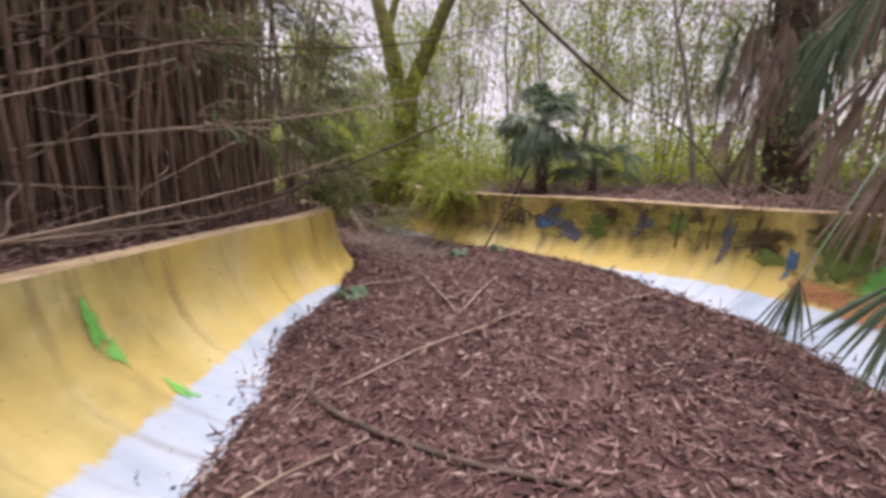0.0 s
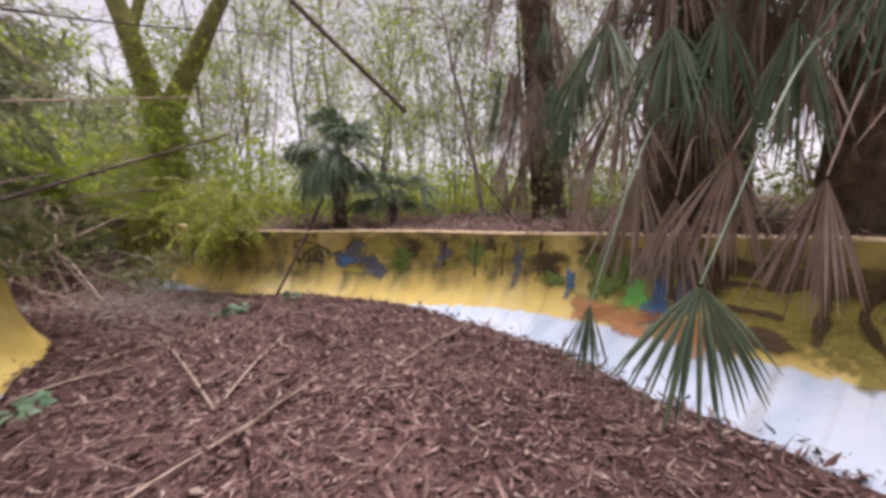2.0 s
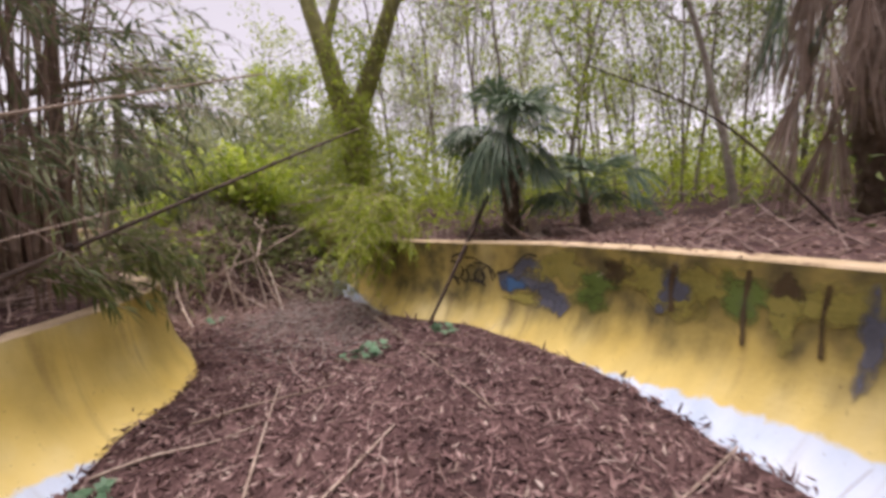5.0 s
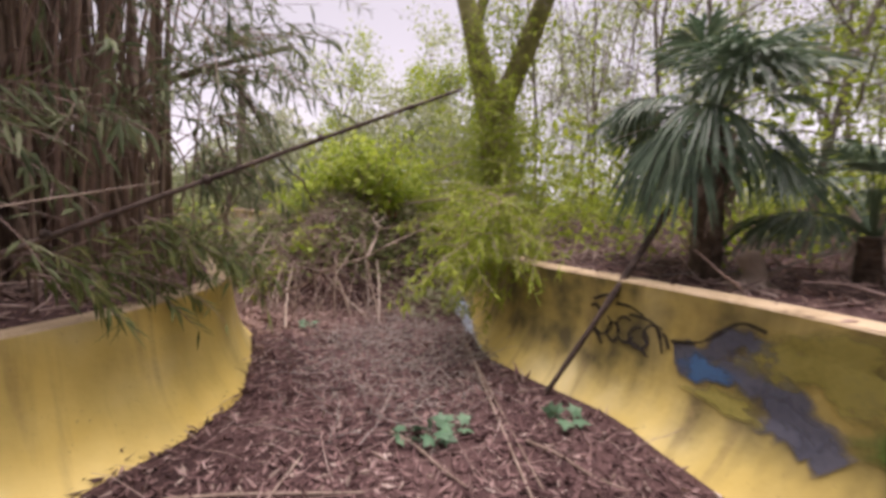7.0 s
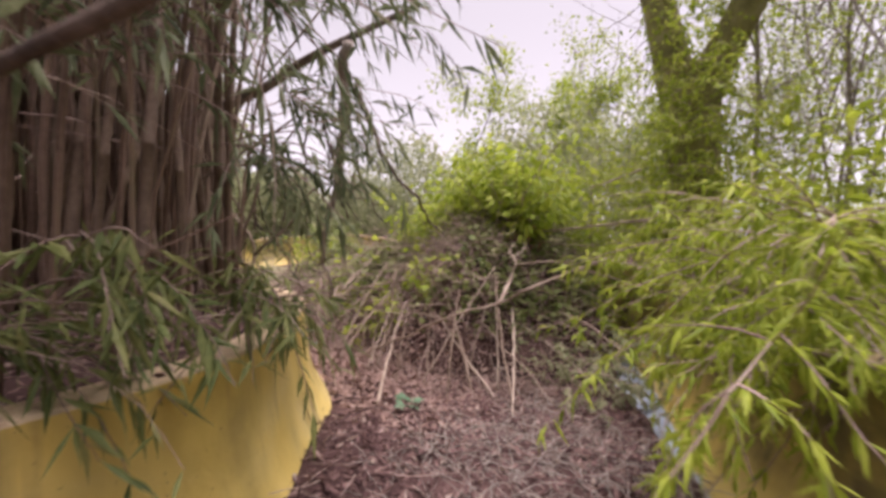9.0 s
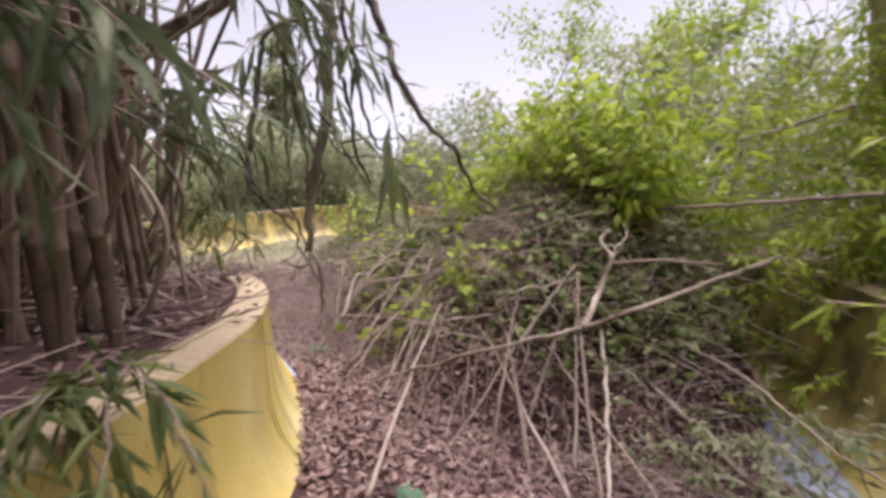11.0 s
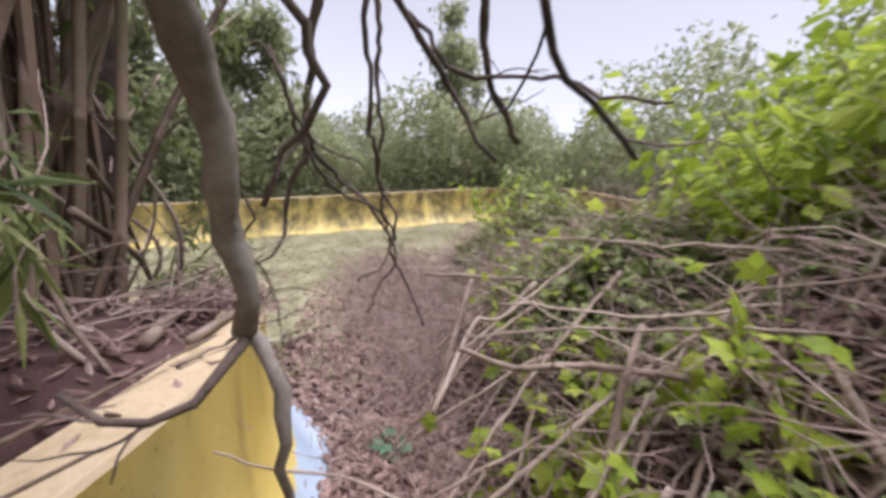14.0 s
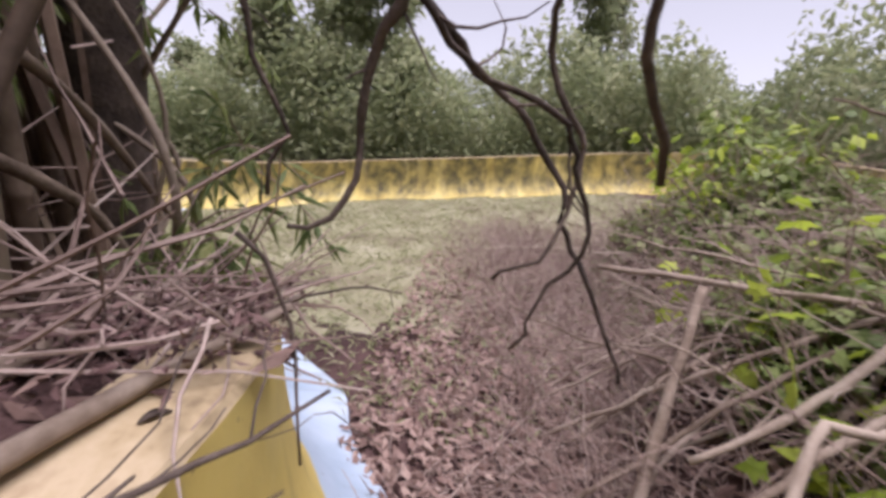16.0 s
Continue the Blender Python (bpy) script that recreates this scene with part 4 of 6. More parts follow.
def sapling(x, y, height, radius, leaves, mat, label, name="thin_tree", size=0.09):
    z = drop(x, y)
    root = thing(name, label, "tree", "background trees", (x, y, z))
    a, tips = Acc(), []
    line = wander((0, 0, -0.1), (rng.normal(0, 0.08), rng.normal(0, 0.08), 1), height, 10, 0.05)
    a.tube(line, np.linspace(radius, radius * 0.3, len(line)), 6, False)
    tips.append(line[4:])
    for k in range(9):
        at = line[rng.integers(3, len(line))]
        az = rng.uniform(0, 6.28)
        tree_limb(a, at, (np.cos(az), np.sin(az), 0.8), height * rng.uniform(0.12, 0.28), radius * 0.35, 1, tips, 0.18)
    a.part("trunk", BARK, root, "thin grey trunk and twigs", True)
    b = Acc()
    each = max(1, leaves // len(tips))
    for ln in tips:
        p, d = along(ln, each)
        p = p + rng.normal(size=p.shape) * 0.22
        b.blades(p, rng.normal(size=p.shape) + np.array((0, 0, -0.4)), rng.uniform(0.6, 1.3, each) * size, 0.5 * size)
    b.part("crown", mat, root, "sparse small leaves")


def background():
    n = 0
    while n < 80:
        x, y = rng.uniform(-2, 17), rng.uniform(4.5, 24)
        d, _ = near(np.array([x]), np.array([y]), outer)
        if d[0] < 1.6 or inside(np.array([x]), np.array([y]))[0] or (x < 8 and y < 6.5):
            continue
        sapling(x, y, rng.uniform(4.5, 10), rng.uniform(0.02, 0.06), 1150, GLEAF if rng.random() < 0.5 else YLEAF, "thin grey-stemmed young tree with sparse light foliage")
        n += 1
    n = 0
    while n < 7:
        x, y = rng.uniform(-30, -20), rng.uniform(-6, 22)
        d, _ = near(np.array([x]), np.array([y]), outer)
        if d[0] < 1.0 or inside(np.array([x]), np.array([y]))[0]:
            continue
        sapling(x, y, rng.uniform(4, 8), rng.uniform(0.03, 0.08), 3000, HAZYLEAF, "bushy pale green tree beyond the far channel wall", "bushy_tree", 0.3)
        n += 1
    for x, y, h in ((-17.0, 1.2, 5.5), (-17.6, 2.8, 5.2), (-18.4, 4.4, 4.6)):
        sapling(x, y, h, 0.07, 7000, HAZYLEAF, "bushy pale green tree beyond the far channel wall", "bushy_tree", 0.26)
    for k in range(14):
        x, y = rng.uniform(-14, -3), rng.uniform(15.5, 24)
        sapling(x, y, rng.uniform(4, 7), rng.uniform(0.03, 0.07), 1200, YLEAF, "leafy young tree behind the brush pile", "bushy_tree", 0.16)
    for k in range(22):
        x, y = rng.uniform(-8, 10), rng.uniform(-14, -6.5)
        sapling(x, y, rng.uniform(5, 9), rng.uniform(0.04, 0.09), 600, BLEAF, "leafy tree closing the channel behind", "bushy_tree", 0.2)
    for k in range(12):
        x, y = rng.uniform(8, 15), rng.uniform(-6, 3)
        sapling(x, y, rng.uniform(5, 9), rng.uniform(0.04, 0.09), 1000, BLEAF, "leafy tree behind the palms", "bushy_tree", 0.18)


background()


def undergrowth():
    """Low growth on the banks, denser and brighter further off."""
    for name, box, n, size, hmax, mat, label in (
            ("undergrowth", (-1, 16, 8.0, 24), 36000, 0.14, 1.8, YLEAF, "bright yellow-green undergrowth beyond the wall"),
            ("undergrowth", (4.5, 16, -3, 9), 9000, 0.14, 1.3, GLEAF, "low green undergrowth among the palms"),
            ("far_shrubs", (-22, -15.6, -8, 20), 80000, 0.27, 3.0, HAZYLEAF, "mass of green shrubs behind the far wall"),
            ("far_shrubs", (-15, -2, 14.8, 22), 30000, 0.24, 4.2, HAZYLEAF, "mass of light green shrubs behind the brush")):
        x, y = rng.uniform(box[0], box[1], n), rng.uniform(box[2], box[3], n)
        clump = 0.5 + 0.5 * ripple(x, y, 1.3, 4.0)
        do, _ = near(x, y, outer)
        keep = (do > 0.5) & ~inside(x, y) & (rng.random(n) < 0.35 + clump)
        x, y, clump = x[keep], y[keep], clump[keep]
        z = ground_height(x, y) + rng.random(len(x)) ** 1.4 * hmax * (0.35 + clump)
        a = Acc()
        p = np.stack([x, y, z], 1)
        a.blades(p, rng.normal(size=p.shape) + np.array((0, 0, 0.2)), rng.uniform(0.6, 1.3, len(p)) * size, size * 0.45)
        stuff(a, name, mat, label, "shrubs")
    # soft light growth over the wall at the channel's first bend
    for x, y, n, zlo, zhi in ((0.25, 8.1, 110, 0.0, 0.6), (-0.1, 8.8, 60, 0.1, 0.9)):
        root = thing("feathery_shrub", "feathery yellow-green shrub hanging over the channel wall", "shrub", "feathery shrubs", (x, y, drop(x + 0.3, y + 0.2)))
        a, tw = Acc(), Acc()
        for k in range(n):
            d = (rng.normal(-0.4, 0.6), rng.normal(-0.6, 0.6), rng.uniform(-0.8, 0.6))
            spray(a, tw, (rng.normal(-0.05, 0.25), rng.normal(-0.1, 0.25), rng.uniform(zlo, zhi)), d, rng.uniform(0.5, 1.0), 36, 0.09, 0.08, 0.2)
        tagged(tw.part("stem", STICKS, root), kind="stuff")
        tagged(a.part("foliage", YLEAF, root), kind="stuff")

    for x, y, n in ((-0.9, 9.3, 26), (-1.25, 9.5, 26), (-1.5, 8.9, 14)):
        root = thing("low_shrub", "low grey-green leafy growth before the brush pile", "shrub", "low shrubs", (x, y, drop(x, y)))
        a, tw = Acc(), Acc()
        for k in range(n):
            spray(a, tw, (rng.normal(0, 0.2), rng.normal(0, 0.15), rng.uniform(0.0, 0.7)), (rng.normal(0, 0.7), rng.normal(-0.3, 0.5), rng.uniform(0.0, 0.9)), rng.uniform(0.3, 0.6), 24, 0.07, 0.06, 0.4)
        tagged(tw.part("stem", STICKS, root), kind="stuff")
        tagged(a.part("foliage", HAZYLEAF, root), kind="stuff")
    # its long branches that reach out over the channel
    for start, reach_to, n in (((0.35, 7.85, 1.3), (0.05, 6.45, 1.2), 22), ((0.3, 7.95, 1.55), (0.2, 6.9, 1.5), 16), ((0.2, 8.1, 1.2), (0.0, 7.0, 0.95), 14)):
        root = thing("feathery_branch", "long feathery yellow-green branch arching out over the channel", "branch", "feathery shrubs", start)
        way = np.array(reach_to) - np.array(start)
        line = curve([(0, 0, 0), way * 0.5 + np.array((0, 0, 0.12)), way], 0.06)
        stem, a, tw = Acc(), Acc(), Acc()
        stem.tube(line, np.linspace(0.009, 0.003, len(line)), 5)
        for k in range(n):
            at = line[int(rng.integers(len(line) // 4, len(line)))]
            spray(a, tw, at, unit(way) * 0.4 + rng.normal(size=3) * (0.5, 0.4, 0.45), rng.uniform(0.25, 0.5), 34, 0.075, 0.1, 0.2)
        stem.part("stem", STICK, root, "", True)
        tagged(tw.part("twig", STICKS, root), kind="stuff")
        tagged(a.part("foliage", YLEAF, root), kind="stuff")
    # pale growth round the foot of the forked tree
    for x, y, n, top in ((-1.3, 11.0, 120, 2.7), (-0.6, 11.1, 120, 2.7), (-2.1, 11.9, 90, 1.9), (0.3, 10.6, 80, 1.9)):
        root = thing("feathery_shrub", "tall yellow-green shrub round the foot of the tree", "shrub", "feathery shrubs", (x, y, drop(x, y)))
        a, tw = Acc(), Acc()
        for k in range(n):
            spray(a, tw, (rng.normal(0, 0.35), rng.normal(0, 0.3), rng.uniform(0.0, top)), (rng.normal(0, 0.6), rng.normal(-0.2, 0.6), rng.uniform(-0.3, 0.9)), rng.uniform(0.5, 1.0), 34, 0.1, 0.06, 0.28)
        tagged(tw.part("stem", STICKS, root), kind="stuff")
        tagged(a.part("foliage", YLEAF, root), kind="stuff")


undergrowth()


def twig_haze():
    """The pale mesh of fine bare twigs between the background trunks."""
    a = Acc()
    n = 0
    while n < 1500:
        x, y = rng.uniform(-4, 15), rng.uniform(7, 22)
        d, _ = near(np.array([x]), np.array([y]), outer)
        if d[0] < 1.2 or inside(np.array([x]), np.array([y]))[0]:
            continue
        n += 1
        z = drop(x, y) + rng.uniform(0, 6)
        up = rng.random() < 0.5
        az = rng.uniform(0, 6.28)
        a.tube(wander((x, y, z), (np.cos(az) * (0.25 if up else 1), np.sin(az) * (0.25 if up else 1), 1.0 if up else rng.normal(0, 0.4)), rng.uniform(0.8, 2.8), 5, 0.15), np.linspace(rng.uniform(0.006, 0.016), 0.003, 6), 3, False)
    stuff(a, "bare_twigs", PALETWIG, "pale mesh of fine bare twigs between thin trees", "twigs")


twig_haze()


# ---- painted marks on the walls ----
LIFT = [0.006]


def face_point(line, side, k, z):
    """The place on the painted face at height z, just proud of it."""
    top, spread, _, base = line[k, 2:6]
    hs = [1.0 - 0.014 / top] + [h for _, h in FACE]
    os_ = [0.0] + [o * spread for o, _ in FACE]
    zs = [base + (h * (top - base) if h > 0 else h) for h in hs]
    off = float(np.interp(-z, [-v for v in zs], os_))
    return np.array(wall_point(line, side, k, off + LIFT[0], z + 0.002))


def at_s(line, side, s, z):
    k = int(np.clip(s / 0.1, 0, len(line) - 2))
    f = np.clip(s / 0.1 - k, 0, 1)
    return face_point(line, side, k, z) * (1 - f) + face_point(line, side, k + 1, z) * f


def s_of(line, x, y):
    return near(np.array([x]), np.array([y]), line)[1][0] * 0.1


def fade_map(ob, values):
    """UV: how near each corner is to the sprayed edge."""
    uv = ob.data.uv_layers.new(name="edge")
    for lp in ob.data.loops:
        uv.data[lp.index].uv = (values[lp.vertex_index], 0.0)


def stroke(root, line, side, pts, width, mat, label=""):
    """A painted stroke along points of (metres along, height)."""
    LIFT[0] += 0.00012
    p = curve(pts, 0.03)
    t = unit(np.gradient(p, axis=0))
    nrm = np.stack([-t[:, 1], t[:, 0]], 1)
    a = Acc()
    v = []
    for k in range(len(p)):
        w = width * (0.5 + 0.12 * np.sin(k * 0.7))
        for m in (-1, -0.33, 0.33, 1):
            q = p[k] + nrm[k] * w * m
            v.append(at_s(line, side, q[0], min(q[1], 1.02)))
    f = [(k * 4 + j, k * 4 + j + 1, k * 4 + j + 5, k * 4 + j + 4) for k in range(len(p) - 1) for j in range(3)]
    a.add(v, f)
    ob = a.part("painted_stroke", mat, root, label)
    fade_map(ob, [abs(m) for _ in range(len(p)) for m in (-1, -0.33, 0.33, 1)])
    return ob


def blob(root, line, side, s, z, rs, rz, mat, label=""):
    LIFT[0] += 0.00012
    a = Acc()
    n, rings = 22, 5
    ph = rng.uniform(0, 6, 3)
    v = [at_s(line, side, s, z)]
    for r in range(1, rings + 1):
        for k in range(n):
            an = 2 * np.pi * k / n
            wob = 1 + 0.22 * np.sin(3 * an + ph[0]) + 0.14 * np.sin(5 * an + ph[1]) + 0.08 * np.sin(9 * an + ph[2])
            v.append(at_s(line, side, s + np.cos(an) * rs * wob * r / rings, float(np.clip(z + np.sin(an) * rz * wob * r / rings, 0.02, 1.0))))
    f = [(0, 1 + k, 1 + (k + 1) % n, 1 + (k + 1) % n) for k in range(n)]
    for r in range(rings - 1):
        b0 = 1 + r * n
        f += [(b0 + k, b0 + n + k, b0 + n + (k + 1) % n, b0 + (k + 1) % n) for k in range(n)]
    a.add(v, f)
    ob = a.part("painted_patch", mat, root, label)
    fade_map(ob, [0.0] + [r / rings for r in range(1, rings + 1) for _ in range(n)])
    return ob


def spray_paint(name, c, cover=0.85):
    """Thin sprayed paint: it thins out towards its edge and is worn through in patches."""
    m = material(name, [tuple(v * 0.6 for v in c), c, tuple(min(1, v * 1.25 + 0.01) for v in c), tuple(min(1, v * 0.8 + 0.03) for v in c)], 3.0, 0.7, 0.1, 40, vary=0.1)
    n, l = m.node_tree.nodes, m.node_tree.links
    uv = n.new("ShaderNodeUVMap")
    uv.uv_map = "edge"
    sep = n.new("ShaderNodeSeparateXYZ")
    l.new(uv.outputs[0], sep.inputs[0])
    tc, wear = n.new("ShaderNodeTexCoord"), n.new("ShaderNodeTexNoise")
    wear.inputs["Scale"].default_value, wear.inputs["Detail"].default_value = 11.0, 8
    l.new(tc.outputs["Object"], wear.inputs["Vector"])
    total = n.new("ShaderNodeMath")
    total.operation = "MULTIPLY_ADD"
    l.new(wear.outputs["Fac"], total.inputs[0])
    total.inputs[1].default_value = 1.5
    l.new(sep.outputs[0], total.inputs[2])
    fade = n.new("ShaderNodeMapRange")
    for k, v in ((1, 1.3), (2, 1.8), (3, cover), (4, 0.0)):
        fade.inputs[k].default_value = v
    l.new(total.outputs[0], fade.inputs[0])
    l.new(fade.outputs[0], n["Principled BSDF"].inputs["Alpha"])
    return m


P_BLACK, P_SLATE, P_GREEN, P_BRIGHT, P_BLUE, P_RUST, P_BROWN, P_OLIVE = (spray_paint(n, c) for n, c in (
    ("black_paint", (0.03, 0.025, 0.02)), ("slate_paint", (0.09, 0.095, 0.12)), ("green_paint", (0.10, 0.15, 0.03)), ("bright_green_paint", (0.12, 0.42, 0.08)),
    ("blue_paint", (0.05, 0.13, 0.26)), ("rust_paint", (0.36, 0.17, 0.07)), ("brown_paint", (0.07, 0.045, 0.02)), ("olive_paint_and_shade", (0.25, 0.22, 0.05))))


def graffiti():
    o = (outer, -1)
    tag = thing("graffiti_tag", "black scribbled graffiti tag on yellow wall", "graffiti")
    s = s_of(outer, 1.32, 7.1)
    for c, z, r, sweep in ((0.22, 0.66, 0.07, 5.5), (0.12, 0.62, 0.06, 6.0), (0.02, 0.66, 0.08, 5.0), (-0.1, 0.63, 0.07, 5.8), (-0.2, 0.68, 0.06, 4.5), (0.3, 0.74, 0.05, 4.0)):
        ph = rng.uniform(0, 6)
        stroke(tag, *o, [(s + c + r * np.cos(ph + a) * (1 + 0.2 * np.sin(2 * a)), z + 1.2 * r * np.sin(ph + a)) for a in np.linspace(0, sweep, 7)], 0.026, P_BLACK)
    for c0, z0, c1, z1 in ((0.32, 0.84, 0.1, 0.9), (0.12, 0.84, -0.12, 0.8), (0.0, 0.78, -0.28, 0.74), (-0.22, 0.76, -0.3, 0.58), (-0.02, 0.58, -0.2, 0.52), (0.3, 0.6, 0.2, 0.5), (-0.28, 0.72, -0.34, 0.62)):
        stroke(tag, *o, [(s + c0, z0), (s + (c0 + c1) / 2, (z0 + z1) / 2 + 0.02), (s + c1, z1)], 0.028, P_BLACK)
    peak = thing("graffiti_mountain", "dark slate arched graffiti shape on yellow wall", "graffiti")
    s = s_of(outer, 1.95, 6.5)
    stroke(peak, *o, [(s + 0.42, 0.62), (s + 0.2, 0.68), (s + 0.02, 0.84), (s - 0.15, 0.74), (s - 0.35, 0.52), (s - 0.5, 0.4)], 0.17, P_SLATE)
    stroke(peak, *o, [(s + 0.38, 0.55), (s + 0.15, 0.58), (s - 0.1, 0.64), (s - 0.4, 0.4)], 0.12, P_SLATE)
    stroke(peak, *o, [(s + 0.45, 0.68), (s + 0.25, 0.74), (s + 0.05, 0.91), (s - 0.1, 0.9)], 0.03, P_BLACK)
    blob(peak, *o, s - 0.02, 0.64, 0.2, 0.13, P_SLATE)
    blob(peak, *o, s - 0.28, 0.5, 0.2, 0.13, P_SLATE)
    blob(peak, *o, s + 0.2, 0.58, 0.2, 0.08, P_BLUE)
    blob(peak, *o, s + 0.05, 0.45, 0.22, 0.07, P_OLIVE, "olive green patch")
    blob(peak, *o, s - 0.75, 0.62, 0.2, 0.2, P_GREEN, "dull green patch")
    mural = thing("graffiti_mural", "faded green, blue and rust painted mural on yellow wall", "graffiti")
    # broad olive patches by the palms: dull paint with the palms' shade painted in
    for x, y, z, rs, rz, m in ((3.55, 2.75, 0.78, 0.75, 0.3, P_OLIVE), (3.7, 1.9, 0.75, 0.8, 0.36, P_OLIVE), (3.75, 1.1, 0.7, 0.9, 0.36, P_OLIVE), (3.3, 4.2, 0.85, 0.6, 0.16, P_OLIVE), (2.75, 5.3, 0.8, 0.55, 0.2, P_OLIVE), (2.2, 6.2, 0.8, 0.4, 0.2, P_OLIVE),
                               (2.77, 5.3, 0.77, 0.13, 0.2, P_SLATE), (2.45, 5.9, 0.7, 0.22, 0.14, P_GREEN), (2.55, 5.72, 0.84, 0.15, 0.12, P_BROWN), (3.0, 4.9, 0.8, 0.2, 0.16, P_GREEN), (3.22, 4.35, 0.72, 0.07, 0.3, P_SLATE), (3.1, 4.65, 0.74, 0.1, 0.2, P_OLIVE),
                               (3.36, 3.95, 0.76, 0.24, 0.15, P_BROWN), (3.38, 3.85, 0.6, 0.22, 0.09, P_GREEN), (3.45, 3.64, 0.58, 0.06, 0.15, P_BLUE), (3.5, 3.3, 0.78, 0.34, 0.26, P_GREEN), (3.5, 3.25, 0.7, 0.25, 0.2, P_GREEN), (3.5, 3.5, 0.92, 0.16, 0.07, P_BROWN),
                               (3.52, 2.95, 0.6, 0.13, 0.16, P_BRIGHT), (3.55, 2.75, 0.55, 0.12, 0.26, P_BLUE), (3.58, 2.85, 0.9, 0.2, 0.16, P_SLATE), (3.6, 2.6, 0.7, 0.12, 0.26, P_SLATE), (3.6, 2.5, 0.85, 0.25, 0.2, P_BROWN),
                               (3.45, 3.4, 0.4, 0.28, 0.11, P_RUST), (3.5, 2.95, 0.38, 0.35, 0.11, P_RUST), (3.55, 2.5, 0.4, 0.35, 0.12, P_RUST), (3.6, 2.2, 0.45, 0.3, 0.1, P_BROWN), (3.3, 4.75, 0.9, 0.1, 0.08, P_BROWN), (3.72, 1.9, 0.9, 0.6, 0.1, P_BROWN)):
        blob(mural, *o, s_of(outer, x, y), z, rs, rz, m)
    stroke(mural, *o, [(s_of(outer, 3.45, 3.65), 0.52), (s_of(outer, 3.5, 3.35), 0.48), (s_of(outer, 3.55, 3.0), 0.47)], 0.025, P_OLIVE)
    stroke(mural, *o, [(s_of(outer, 3.3, 4.2), 0.62), (s_of(outer, 3.36, 3.95), 0.7), (s_of(outer, 3.42, 3.72), 0.62)], 0.02, P_BLACK)
    for y, z0, z1 in ((5.6, 0.95, 0.6), (5.05, 0.98, 0.5), (4.55, 0.95, 0.55), (4.1, 1.0, 0.6), (3.3, 0.98, 0.7), (2.7, 0.98, 0.6)):
        k = s_of(outer, 3.4, y)
        stroke(mural, *o, [(k, z0), (k + 0.015, (z0 + z1) / 2), (k - 0.01, z1)], rng.uniform(0.03, 0.07), P_BROWN, "dark drip stain")
    letters = thing("graffiti_letters", "big brown outlined graffiti letters on yellow wall", "graffiti")
    s = s_of(outer, 3.7, 2.05)
    for z, w in ((0.95, 0.05), (0.8, 0.05), (0.62, 0.05), (0.5, 0.06)):
        stroke(letters, *o, [(s - 0.14, z), (s, z + 0.01), (s + 0.2, z)], w, P_BROWN)
    stroke(letters, *o, [(s - 0.14, 0.94), (s - 0.2, 0.87), (s - 0.14, 0.8)], 0.05, P_BROWN)
    stroke(letters, *o, [(s + 0.2, 0.94), (s + 0.26, 0.86), (s + 0.2, 0.78)], 0.05, P_BROWN)
    stroke(letters, *o, [(s - 0.32, 0.98), (s - 0.33, 0.75), (s - 0.32, 0.5)], 0.08, P_BROWN)
    stroke(letters, *o, [(s - 0.6, 0.95), (s - 0.5, 0.72), (s - 0.65, 0.5)], 0.06, P_BROWN)
    splash = thing("paint_splash", "bright green paint splash running down yellow wall", "graffiti")
    i = (inner, 1)
    s = s_of(inner, -2.2, 2.25)
    blob(splash, *i, s, 0.6, 0.045, 0.18, P_BRIGHT)
    blob(splash, *i, s + 0.03, 0.4, 0.05, 0.08, P_BRIGHT)
    blob(splash, *i, s + 0.12, 0.13, 0.035, 0.06, P_BRIGHT)


graffiti()


# ---- the brush pile ----
def place_on(x, y, up=0.0):
    return np.array((x, y, drop(x, y) + up))


